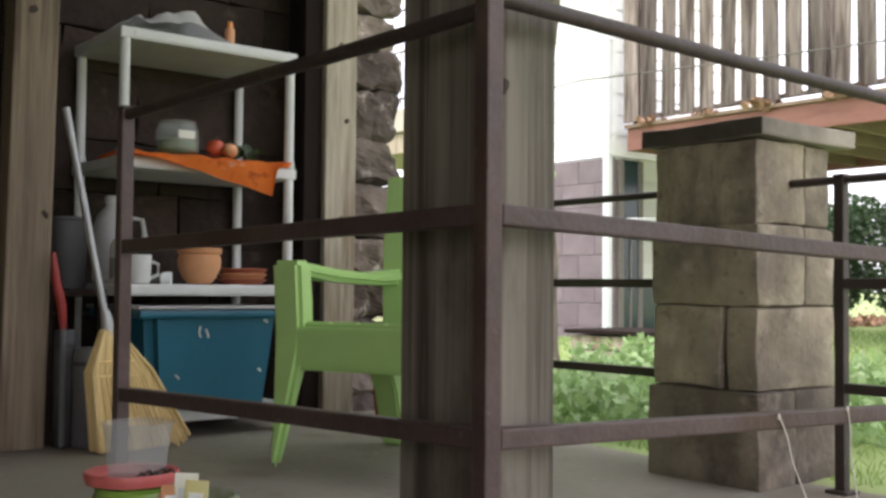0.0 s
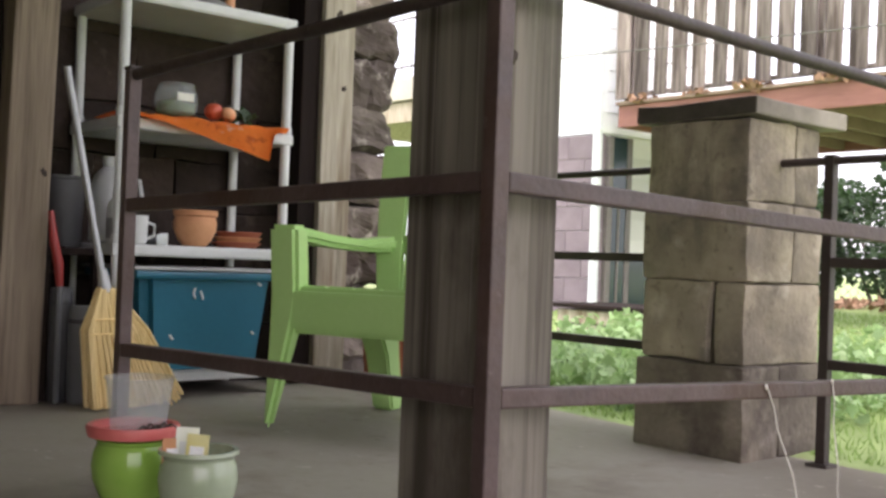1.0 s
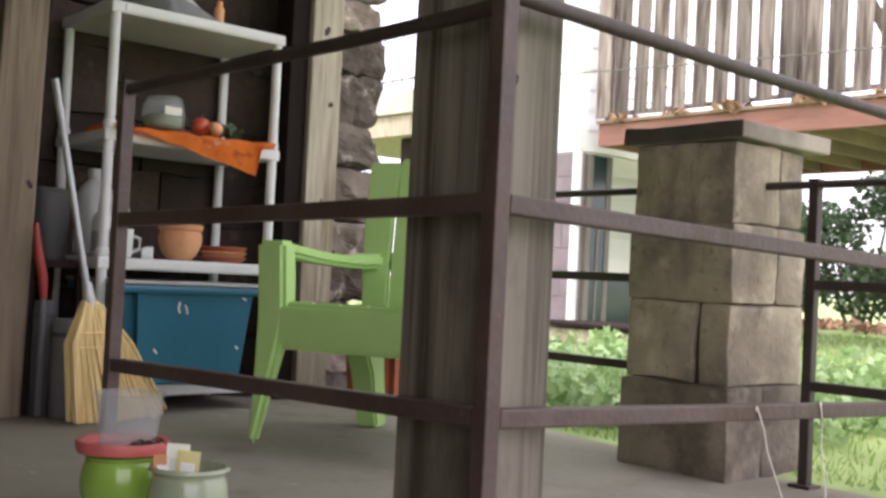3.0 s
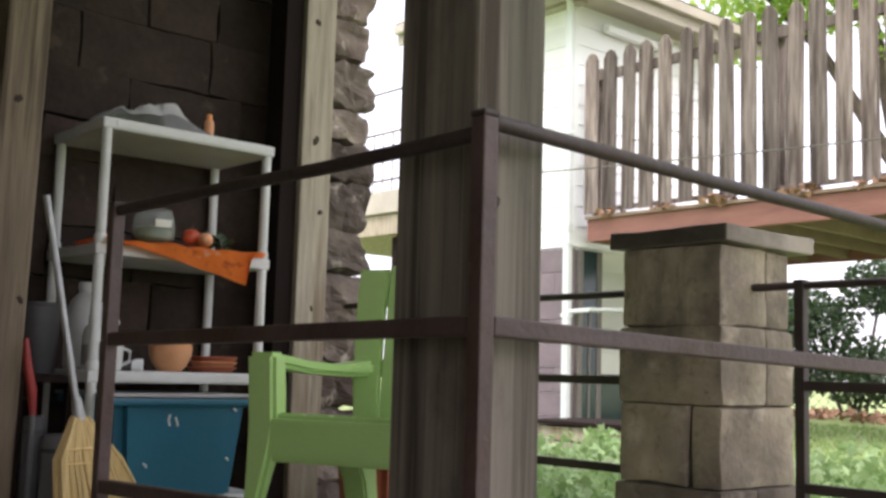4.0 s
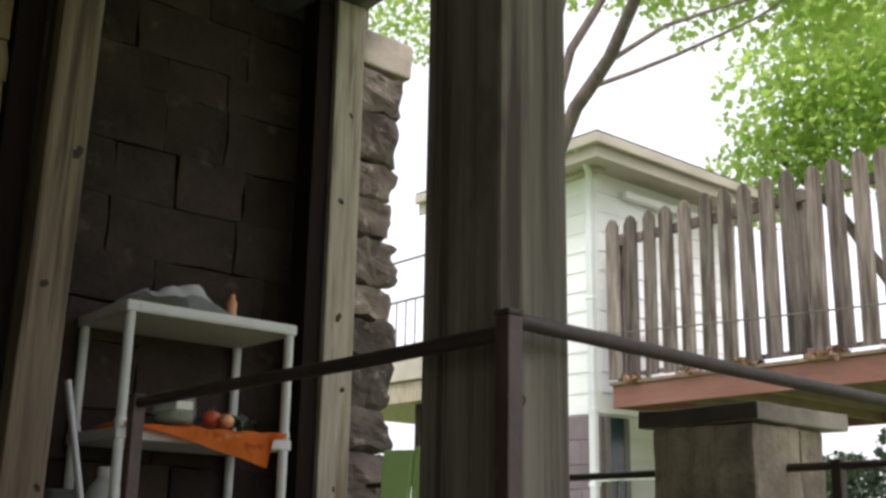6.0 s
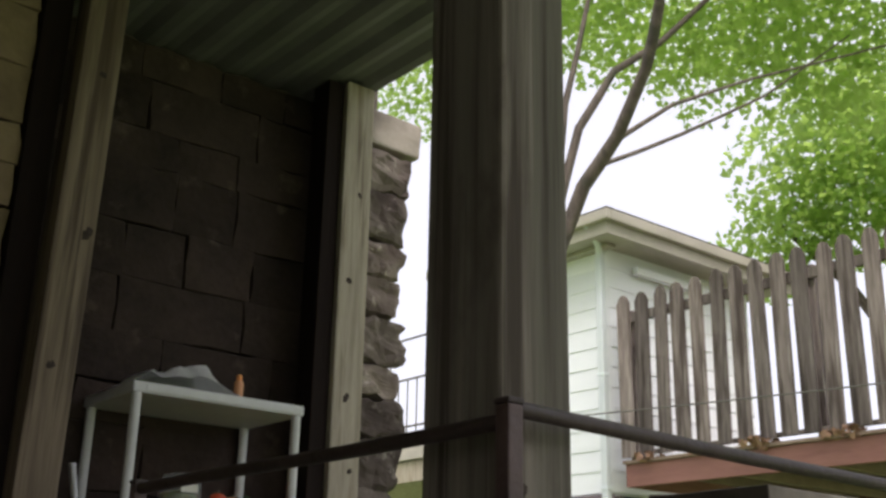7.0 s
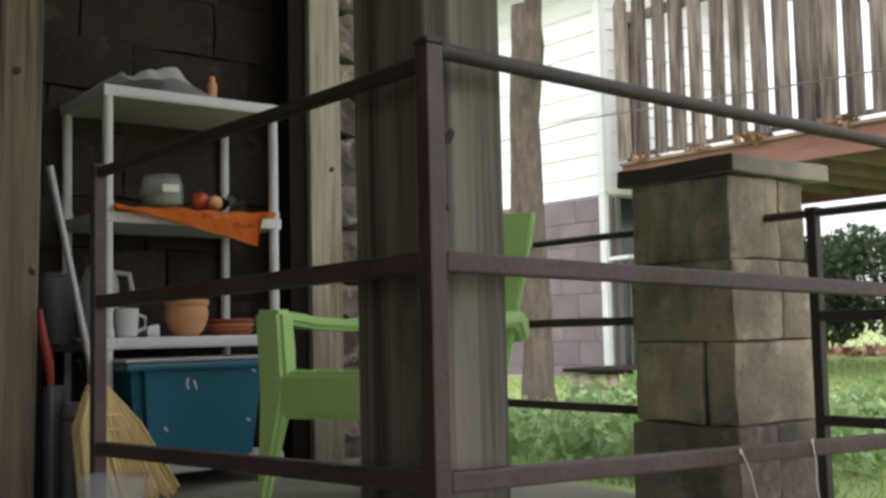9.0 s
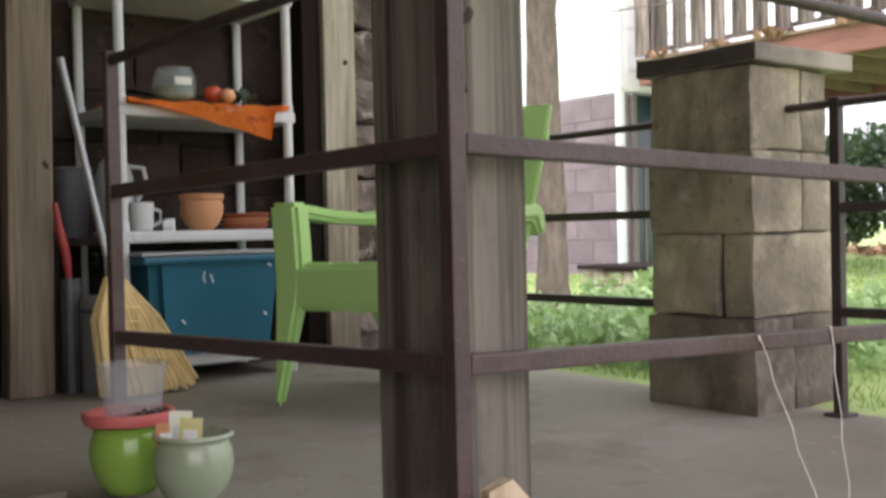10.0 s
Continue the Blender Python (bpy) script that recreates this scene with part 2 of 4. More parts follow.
M_grass = mat("lawn", (0.155, 0.225, 0.075), (0.30, 0.385, 0.145), 0.95, 3, 60, 0.6, stain=(0.14, 0.12, 0.06), stain_at=0.66)
M_blade = leaf_mat("grass_blade", (0.13, 0.22, 0.06), (0.27, 0.39, 0.12), (0.34, 0.50, 0.15), 0.35)
M_leaf = leaf_mat("maple_leaf", (0.07, 0.15, 0.03), (0.18, 0.30, 0.07), (0.47, 0.66, 0.15), 0.64)
M_bush = leaf_mat("shrub_leaf", (0.03, 0.055, 0.03), (0.075, 0.115, 0.07), (0.10, 0.20, 0.06), 0.3)
M_ivy = leaf_mat("ground_leaf", (0.12, 0.23, 0.08), (0.38, 0.50, 0.28), (0.38, 0.56, 0.22), 0.35)
M_string = mat("white_string", (0.6, 0.58, 0.52), (0.75, 0.73, 0.66), 0.9, 30, 90, 0)
M_wire = mat("grey_wire", (0.10, 0.095, 0.09), (0.16, 0.15, 0.14), 0.6, 30, 90, 0)
M_spout = mat("white_downspout", (0.62, 0.68, 0.72), (0.74, 0.79, 0.82), 0.45, 4, 40, 0.03)
M_litter = mat("leaf_litter", (0.20, 0.11, 0.07), (0.36, 0.24, 0.16), 0.95, 9, 60, 0.6, vary=0.3, island=True)


# ---- building helpers ----
BASE = {}


def thing(name, base, label, category, group="", kind=""):
    ob = new(name)
    ob.empty_display_size = 0.05
    ob.location = base
    BASE[ob.name] = Vector(base)
    return tagged(ob, label, category, group, kind)


def finish(name, bm, material, smooth=False):
    bmesh.ops.recalc_face_normals(bm, faces=bm.faces)
    me = bpy.data.meshes.new(name)
    if smooth:
        for f in bm.faces:
            f.smooth = True
    bm.to_mesh(me)
    bm.free()
    me.materials.append(material)
    if smooth:
        me.set_sharp_from_angle(angle=radians(38))
    return me


def part(name, bm, material, parent, label="", smooth=False):
    """One mesh in world coordinates, linked under a thing or a part."""
    base = BASE[parent.name]
    for v in bm.verts:
        v.co -= base
    ob = new(name, finish(name, bm, material, smooth))
    ob.parent = parent
    BASE[ob.name] = base
    return tagged(ob, label)


def solid(name, bm, material, label="", category="", group="", kind="", smooth=False, base=(0, 0, 0)):
    base = Vector(base)
    for v in bm.verts:
        v.co -= base
    ob = new(name, finish(name, bm, material, smooth))
    ob.location = base
    BASE[ob.name] = base
    return tagged(ob, label, category, group, kind)


def B():
    return bmesh.new()


def bx(bm, x0, x1, y0, y1, z0, z1, bev=0.0, M=None):
    r = bmesh.ops.create_cube(bm, size=1)
    vs = r["verts"]
    for v in vs:
        v.co = ((x0 + x1) / 2 + v.co.x * (x1 - x0), (y0 + y1) / 2 + v.co.y * (y1 - y0), (z0 + z1) / 2 + v.co.z * (z1 - z0))
    if bev:
        es = list({e for v in vs for e in v.link_edges})
        r = bmesh.ops.bevel(bm, geom=es, offset=bev, segments=2, affect='EDGES', profile=0.6)
        vs = list({v for f in r["faces"] for v in f.verts} | {v for v in vs if v.is_valid})
    if M is not None:
        for v in vs:
            v.co = M @ v.co
    return bm


def tube(bm, pts, radii, n=10, caps=True):
    pts = [Vector(p) for p in pts]
    if not hasattr(radii, "__len__"):
        radii = [radii] * len(pts)
    rings = []
    ref = Vector((0.31, 0.17, 0.93))
    for i, p in enumerate(pts):
        d = (pts[min(i + 1, len(pts) - 1)] - pts[max(i - 1, 0)]).normalized()
        a = d.cross(ref)
        if a.length < 0.05:
            a = d.cross(Vector((1, 0, 0)))
        a.normalize()
        b = d.cross(a)
        rings.append([bm.verts.new(p + radii[i] * (math.cos(k * math.tau / n) * a + math.sin(k * math.tau / n) * b)) for k in range(n)])
    for r0, r1 in zip(rings, rings[1:]):
        for k in range(n):
            bm.faces.new((r0[k], r0[(k + 1) % n], r1[(k + 1) % n], r1[k]))
    if caps:
        bm.faces.new(rings[0][::-1])
        bm.faces.new(rings[-1])
    return bm


def lathe(bm, prof, c, n=28, closed=False):
    """A profile of (radius, height) turned round the upright line through c."""
    rings = [[bm.verts.new((c[0] + max(r, 1e-4) * math.cos(k * math.tau / n), c[1] + max(r, 1e-4) * math.sin(k * math.tau / n), c[2] + z)) for k in range(n)] for r, z in prof]
    pairs = list(zip(rings, rings[1:])) + ([(rings[-1], rings[0])] if closed else [])
    for r0, r1 in pairs:
        for k in range(n):
            bm.faces.new((r0[k], r0[(k + 1) % n], r1[(k + 1) % n], r1[k]))
    if not closed:
        bm.faces.new(rings[0][::-1])
        bm.faces.new(rings[-1])
    return bm


def prism(bm, outline, place):
    """An outline of 2D points, carried to two sides by place(a, b, side) for side 0 and 1."""
    lo = [bm.verts.new(place(a, b, 0)) for a, b in outline]
    hi = [bm.verts.new(place(a, b, 1)) for a, b in outline]
    n = len(outline)
    bm.faces.new(lo[::-1])
    bm.faces.new(hi)
    for k in range(n):
        bm.faces.new((lo[k], lo[(k + 1) % n], hi[(k + 1) % n], hi[k]))
    return bm


def rough(bm, amp, scale, seed=0.0):
    for v in bm.verts:
        v.co += amp * Vector(noise.noise_vector(v.co * scale + Vector((seed, seed * 1.7, -seed))))
    return bm


def rock(x0, x1, y0, y1, z0, z1, amp, seed, cuts=3, bev=0.012):
    """A hewn stone with worn edges and an uneven face."""
    bm = B()
    bx(bm, x0, x1, y0, y1, z0, z1, bev)
    bmesh.ops.triangulate(bm, faces=[f for f in bm.faces if len(f.verts) > 4])
    bmesh.ops.subdivide_edges(bm, edges=[e for e in bm.edges if e.calc_length() > 0.05], cuts=cuts, use_grid_fill=True)
    return rough(bm, amp, 9.0, seed)


def leaves(name, centres, count, size, material, parent, seed, squash=0.7, flat=0.5, label=""):
    """Many small pointed leaves scattered in clumps, as one mesh."""
    rng = np.random.default_rng(seed)
    shape = np.array([(0, -0.5), (0.28, -0.28), (0.5, 0.05), (0.22, 0.12), (0, 0.62), (-0.22, 0.12), (-0.5, 0.05), (-0.28, -0.28)])
    k = len(shape)
    verts, faces = [], []
    weights = np.array([c[3] ** 2 for c in centres])
    picks = rng.choice(len(centres), count, p=weights / weights.sum())
    for i, j in enumerate(picks):
        cx, cy, cz, r = centres[j]
        d = rng.normal(size=3)
        d *= r * rng.random() ** 0.45 / np.linalg.norm(d)
        c = np.array((cx + d[0], cy + d[1], cz + d[2] * squash))
        a = rng.normal(size=3) * (1, 1, flat)
        a /= np.linalg.norm(a)
        b = np.cross(a, rng.normal(size=3) + (0, 0, 0.4))
        b /= np.linalg.norm(b)
        s = size * (0.6 + 0.8 * rng.random())
        lift = np.cross(a, b)
        for q, (u, w) in enumerate(shape):
            verts.append(c + s * (u * a + w * b + 0.25 * abs(u) * lift))
        faces.append(tuple(range(i * k, i * k + k)))
    me = bpy.data.meshes.new(name)
    me.from_pydata([tuple(v) for v in verts], [], faces)
    me.materials.append(material)
    ob = new(name, me)
    if parent:
        ob.parent = parent
        ob.matrix_parent_inverse = Matrix.Translation(-BASE[parent.name])
    return tagged(ob, label)


# ---- ground ----
def ground_z(x, y):
    if x < 2.7:
        return -0.42
    return -0.42 + 0.37 * min((x - 2.7) / 0.15, 1) + 0.016 * min(max(x - 2.95, 0), 9.0) + 0.012 * math.sin(1.3 * x + 0.7 * y)


bm = B()
xs = [-400, -60, -10, -4, -2, 0, 1, 2, 2.7, 2.85] + [3 + 0.3 * i for i in range(28)] + [12, 14, 18, 30, 60, 400]
ys = [-400, -60, -12, -6] + [-3 + 0.5 * i for i in range(26)] + [11, 13, 16, 22, 60, 400]
rows = [[bm.verts.new((x, y, ground_z(x, y))) for y in ys] for x in xs]
for i in range(len(xs) - 1):
    for j in range(len(ys) - 1):
        bm.faces.new((rows[i][j], rows[i + 1][j], rows[i + 1][j + 1], rows[i][j + 1]))
ground = solid("ground", bm, M_grass, "green lawn rising gently away from the porch", "lawn", kind="structure")

# ---- porch slab with a notch ----
SLAB_X, SLAB_Y = 0.94, 2.08


def floor_z(x, y):
    fall = 0.012 * max(x - 1.1, 0) * min(max((2.9 - y) / 0.8, 0), 1)  # slab drains outward
    return 0.004 * math.sin(2.1 * x + 0.4) * math.sin(1.7 * y) - 0.004 - fall


bm = B()
fx = [-1.6, -1.0, 0.0, 0.7, SLAB_X] + [SLAB_X + 0.1 * i for i in range(1, 17)] + [2.68, 2.72]
fy = [-3.0, -2.0, -1.0, 0.0, 0.6] + [0.8 + 0.1 * i for i in range(13)] + [SLAB_Y, 2.16, 2.25, 2.35, 2.4, 2.5, 2.6, 2.7, 2.9, 3.2, 3.62]
pts = {}
for i, x in enumerate(fx):
    for j, y in enumerate(fy):
        if x >= SLAB_X or y >= SLAB_Y:
            for s in (0, 1):
                pts[i, j, s] = bm.verts.new((x, y, floor_z(x, y) if s else -0.24))
for i in range(len(fx) - 1):
    for j in range(len(fy) - 1):
        c = [(i, j), (i + 1, j), (i + 1, j + 1), (i, j + 1)]
        if all((a, b, 0) in pts for a, b in c):
            bm.faces.new([pts[a, b, 1] for a, b in c])
            bm.faces.new([pts[a, b, 0] for a, b in c[::-1]])
for e in [e for e in bm.edges if len(e.link_faces) == 1 and e.verts[0].co.z > -0.2 and e.verts[1].co.z > -0.2]:
    lo = [min((v for k, v in pts.items() if k[2] == 0), key=lambda q: (q.co.xy - w.co.xy).length) for w in e.verts]
    bm.faces.new((e.verts[0], e.verts[1], lo[1], lo[0]))
bmesh.ops.recalc_face_normals(bm, faces=bm.faces)
bmesh.ops.bevel(bm, geom=[e for e in bm.edges if len(e.link_faces) == 2 and e.calc_face_angle(0) > 1.2 and min(v.co.z for v in e.verts) > -0.2], offset=0.012, segments=2, affect='EDGES')
floor_slab = solid("floor", bm, M_floor, "worn stained grey concrete porch slab", "floor", kind="structure")
bm = B()
bx(bm, 0.975, 2.70, -3, 3.6, -0.6, -0.24)
bx(bm, -1.6, 0.975, 2.11, 3.6, -0.6, -0.24)
solid("foundation", bm, M_mortar, "dark rough foundation under the porch slab", "foundation", kind="structure")
bm = B()
bx(bm, -1.6, 0.972, -3, 2.105, -0.5, -0.36)
solid("lower_landing", bm, M_landing, "lower dark concrete landing beside the porch slab", "landing", kind="structure")

# ---- walls and ceiling of the porch ----
bm = B()
bx(bm, 0.9, 2.66, 3.67, 3.95, -0.4, 2.9)
wall_north = solid("wall_north", bm, M_mortar, "dark brown stone wall behind the shelf", "wall", kind="structure")
bm = B()
bx(bm, -1.75, 1.12, 3.44, 3.95, -0.4, 2.9)
wall_west = solid("wall_side", bm, M_mortar, "yellowish brown stone house wall beside the recess", "wall", kind="structure")
# added out of view: keeps sky off -x faces, bounces light onto pots
bm = B()
bx(bm, -1.95, -1.65, -1.4, 3.95, -0.5, 2.9)
solid("wall_end", bm, M_sand, "added unseen wall that blocks light from the left", "wall", kind="structure")
# corrugated underside of the deck above
bm = B()
top = []
n = 100
for i in range(n + 1):
    x = -1.75 + (2.46 + 1.75) * i / n
    top.append((x, 2.57 + (0.018 if i % 4 in (1, 2) else 0.0)))
# extended out of view to y -3.1 so the porch stays dark
prism(bm, top + [(2.46, 2.65), (-1.75, 2.65)], lambda a, b, s: (a, -3.1 if s == 0 else 3.70, b))
solid("ceiling", bm, M_metalroof, "ribbed grey metal panel ceiling over the porch", "ceiling", kind="structure")
# dark strip filling the gap between side wall and left post
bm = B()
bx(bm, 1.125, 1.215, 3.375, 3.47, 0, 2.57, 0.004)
solid("corner_trim", bm, M_darkbrown, "dark brown upright strip by the recess", "trim", kind="structure")


# ---- wooden posts ----
def wood_post(x0, x1, y0, y1, z1, material, label):
    t = thing("wooden_post", ((x0 + x1) / 2, (y0 + y1) / 2, 0), label, "post")
    bm = B()
    bx(bm, x0, x1, y0, y1, floor_z(x0, y0), z1, 0.007)
    part("shaft", bm, material, t)
    return t


def knots(post, face_y, places):
    """Uneven dark knots just proud of the face that looks along -y."""
    for k, (x, z, r) in enumerate(places):
        bm = B()
        for q in range(11):
            a = q * math.tau / 11
            d = r * (1 + 0.28 * math.sin(2 * a + k) + 0.18 * math.sin(5 * a + 2 * k))
            bm.verts.new((x + d * math.cos(a), face_y, z + 1.35 * d * math.sin(a)))
        rim = bm.verts[:]
        mid = bm.verts.new((x, face_y - 0.0022, z))
        back = bm.verts.new((x, face_y + 0.004, z))
        for a, b in zip(rim, rim[1:] + rim[:1]):
            bm.faces.new((a, b, mid))
            bm.faces.new((b, a, back))
        part("knot", bm, M_knot, post, "dark knot")


front_post = wood_post(1.136, 1.265, 1.205, 1.370, 2.57, M_post, "thick weathered grey-brown wooden post at the railing corner")
knots(front_post, 1.2045, ((1.172, 0.712, 0.008), (1.165, 0.28, 0.007), (1.205, 1.62, 0.009), (1.165, 0.62, 0.004)))
left_post = wood_post(1.205, 1.332, 3.30, 3.42, 2.57, M_oldlumber, "brown streaked wooden post beside the tool corner")
knots(left_post, 3.2995, ((1.305, 1.66, 0.016), (1.255, 1.24, 0.011), (1.28, 2.2, 0.010), (1.31, 0.66, 0.009)))
left_post.rotation_euler = (0, radians(0.9), 0)  # leans a little
back_post = wood_post(2.322, 2.452, 3.395, 3.53, 2.57, M_lumber, "pale grey-yellow wooden post at the stone wall end")
knots(back_post, 3.3945, ((2.38, 1.31, 0.013), (2.41, 1.05, 0.009), (2.37, 1.75, 0.011), (2.40, 2.1, 0.009), (2.39, 0.7, 0.007)))
# near-black strip draws the pale post's -x side in shade
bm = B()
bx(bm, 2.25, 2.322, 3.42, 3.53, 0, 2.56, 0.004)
solid("post_trim", bm, M_darkbrown, "dark strip for the shaded side of the pale post", "trim", kind="structure")


# ---- railings: square tube posts with three bars ----
FAR_Z = (0.228, 0.478, 0.728)


def rail_post(t, x, y, material, h=0.812, r=0.0135):
    bm = B()
    f = floor_z(x - 0.03, y - 0.03)
    bx(bm, x - r, x + r, y - r, y + r, f, h, 0.003)
    p = part("post", bm, material, t)
    bm = B()
    bx(bm, x - r - 0.0015, x + r + 0.0015, y - r - 0.0015, y + r + 0.0015, h, h + 0.008, 0.003)
    part("post_cap", bm, M_rail_dark, p, "blackened cap")
    bm = B()
    bx(bm, x - r - 0.016, x + r + 0.016, y - r - 0.016, y + r + 0.016, f - 0.004, f + 0.008, 0.002)
    part("foot_plate", bm, M_rail_dark, p)


def bar(t, a, b, material, top=False):
    bm = B()
    a, b = Vector(a), Vector(b)
    if top:
        tube(bm, [a, a.lerp(b, 0.33) + Vector((0, 0, -0.002)), a.lerp(b, 0.66) + Vector((0, 0, 0.001)), b], 0.0105, 12)
        return part("top_rail", bm, material, t, "", True)
    along = (b - a).normalized()
    side = along.cross(Vector((0, 0, 1))).normalized()
    up = side.cross(along)
    M = Matrix.Identity(4)
    for c, axis in enumerate((along, side, up)):
        M.col[c][:3] = axis
    M.translation = (a + b) / 2
    length = (b - a).length / 2
    bx(bm, -length, length, -0.0115, 0.0115, -0.0125, 0.0125, 0.003, M)
    return part("cross_bar", bm, material, t)


near_rail = thing("railing", (1.1, 1.15, 0), "brown painted steel railing round the porch corner", "railing")
rail_post(near_rail, 1.098, 1.15, M_rail, 0.808, 0.0125)
rail_post(near_rail, 1.080, 2.165, M_rail, 0.79, 0.0125)
rail_post(near_rail, 2.60, 1.15, M_rail, 0.78)
for i, (z, z_far, z_side) in enumerate(((0.283, 0.256, 0.238), (0.545, 0.532, 0.504), (0.804, 0.781, 0.776))):
    bar(near_rail, (1.098, 1.164, z - (0.016 if i == 2 else 0)), (1.080, 2.151, z_far), M_rail_dark if i == 2 else M_rail, i == 2)
    bar(near_rail, (1.112, 1.15, z), (2.585, 1.15, z_side), M_rail_dark if i == 2 else M_rail, i == 2)
far_rail = thing("railing", (2.65, 2.8, 0), "dark steel railing along the garden edge of the porch", "railing")
for i, z in enumerate(FAR_Z):
    bar(far_rail, (2.65, 2.08, z), (2.65, 3.56, z), M_rail_dark, i == 2)
side_rail = thing("railing", (2.65, 1.62, 0), "dark steel railing with a thin post beside the stone pier", "railing")
rail_post(side_rail, 2.65, 1.62, M_rail_dark, 0.735, 0.013)
rail_post(side_rail, 2.65, 0.2, M_rail_dark, 0.735, 0.013)
for i, z in enumerate(FAR_Z):
    bar(side_rail, (2.65, 0.2, z), (2.65, 1.755 if i == 2 else 1.608, z), M_rail_dark, i == 2)
# strings tied to the low bar
for x0, x1, zb in ((1.664, 1.800, 0.003), (1.852, 1.880, 0.003)):
    bm = B()
    pts = [(x0 + (x1 - x0) * k / 8 + 0.004 * math.sin(k * 2.1), 1.137 - 0.012 * k / 8, 0.276 + (floor_z(x1, 1.13) + 0.002 - 0.276) * k / 8) for k in range(9)]
    tube(bm, pts, 0.0011, 6)
    lathe(bm, [(0.0012, 0), (0.0024, 0.003), (0.0024, 0.006), (0.0012, 0.009)], (x0, 1.137, 0.268), 8)
    solid("string", bm, M_string, "loose white string hanging from the low rail", "string", group="strings on the railing", smooth=True, base=(x0, 1.137, 0.26))
# cut board end by the corner post
bm = B()
prism(bm, [(1.116, 0.0), (1.297, 0.0), (1.225, 0.072), (1.153, 0.146), (1.116, 0.136)], lambda a, b, s: (a, 1.117 if s == 0 else 1.134, b))
offcut = thing("board_offcut", (1.2, 1.125, 0), "pale cut-off board end leaning by the corner post", "board")
part("board", bm, M_newwood, offcut)
for x, z in ((1.146, 0.120), (1.140, 0.098)):
    bm = B()
    bx(bm, x - 0.004, x + 0.004, 1.1155, 1.118, z - 0.002, z + 0.003)
    part("nail_head", bm, M_darkbrown, offcut, "dark nail head")

# ---- stone pier ----
PX0, PX1, PY0, PY1 = 2.505, 2.845, 1.757, 2.073
pier = thing("stone_pier", (2.652, 1.912, 0), "square sandstone block pier with a flat cap stone", "pier")
courses = [(-0.024, 0.213, 'x', 0.45), (0.213, 0.420, 'y', 0.30), (0.420, 0.624, 'x', 0.6), (0.624, 0.833, 'x', 0.62)]
for k, (z0, z1, ax, f) in enumerate(courses):
    o = (0.013, 0.002, 0.005, 0.0)[k]
    if ax == 'x':
        c = PX0 + f * (PX1 - PX0)
        spans = [(PX0 - o, c - 0.002, PY0 - o, PY1 + o), (c + 0.002, PX1 + o - 0.004 * k, PY0 - o + 0.004, PY1 + o)]
    else:
        c = PY0 + f * (PY1 - PY0)
        spans = [(PX0 - o, PX1 + o, PY0 - o, c - 0.005), (PX0 - o - 0.004, PX1 + o, c + 0.006, PY1 + o)]
    for q, (a, b, c0, c1) in enumerate(spans):
        block = rock(a, b, c0, c1, z0 + (0.001 if k else 0), z1 - 0.001, 0.006, k * 3.1 + q, 4, 0.011)
        # the bottom course gets the darker sandstone
        part("stone_block", rough(block, 0.0035, 31.0, k + 9.0 * q), M_sandbase if k == 0 else M_sand, pier, "darker base block" if k == 0 else "", True)
bm = B()
bx(bm, PX0 + 0.013, PX1 - 0.013, PY0 + 0.013, PY1 - 0.013, 0.0, 0.832)
part("core", bm, M_mortar, pier)
cap_stone = part("cap_stone", rock(PX0 - 0.012, PX1 + 0.062, PY0 - 0.027, PY1 + 0.036, 0.835, 0.881, 0.005, 8.0, 3, 0.006), M_cap, pier, "flat grey cap stone with one dark side")
cap_stone.data.materials.append(M_capdark)
for f in cap_stone.data.polygons:  # faces toward -x take the darker stone
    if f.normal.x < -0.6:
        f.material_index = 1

# ---- neighbour's house ----
HX, HY, HY2 = 7.4, 6.6, 8.45
house = thing("house", (HX, HY, 0.1), "white sided house on a purple-grey block base", "house")
bm = B()
bx(bm, HX + 0.02, HX + 2.2, HY + 0.02, HY2, -0.3, 4.2)
part("wall", bm, M_siding, house)
bm = B()
bx(bm, HX - 0.10, HX + 0.018, HY - 0.12, HY2 + 0.1, 4.1, 4.13)
bx(bm, HX - 0.33, HX + 2.5, HY - 0.33, HY2 + 0.3, 4.135, 4.155)
part("soffit", bm, M_fascia, house)
bm = B()
bx(bm, HX - 0.36, HX - 0.335, HY - 0.36, HY2 + 0.3, 4.10, 4.25, 0.004)
bx(bm, HX - 0.335, HX + 2.5, HY - 0.36, HY - 0.335, 4.10, 4.25, 0.004)
part("fascia", bm, M_fascia, house, "cream fascia board under the roof edge")
bm = B()
bx(bm, HX - 0.42, HX - 0.362, HY - 0.42, HY2 + 0.3, 4.21, 4.31, 0.015)
bx(bm, HX - 0.362, HX + 2.5, HY - 0.42, HY - 0.362, 4.21, 4.31, 0.015)
part("gutter", bm, M_fascia, house, "cream rain gutter")
bm = B()
vs = [bm.verts.new(p) for p in ((HX - 0.42, HY - 0.42, 4.32), (HX + 2.5, HY - 0.42, 4.32), (HX + 2.5, HY2 + 0.3, 4.32), (HX - 0.42, HY2 + 0.3, 4.32), (HX + 1.0, HY + 1.0, 4.62), (HX + 2.5, HY + 1.0, 4.62), (HX + 2.5, HY2, 4.62), (HX + 1.0, HY2, 4.62))]
for f in ((0, 1, 5, 4), (1, 2, 6, 5), (2, 3, 7, 6), (3, 0, 4, 7), (4, 5, 6, 7), (3, 2, 1, 0)):
    bm.faces.new([vs[i] for i in f])
roof = part("roof", bm, M_shingle, house, "shallow grey shingle roof")


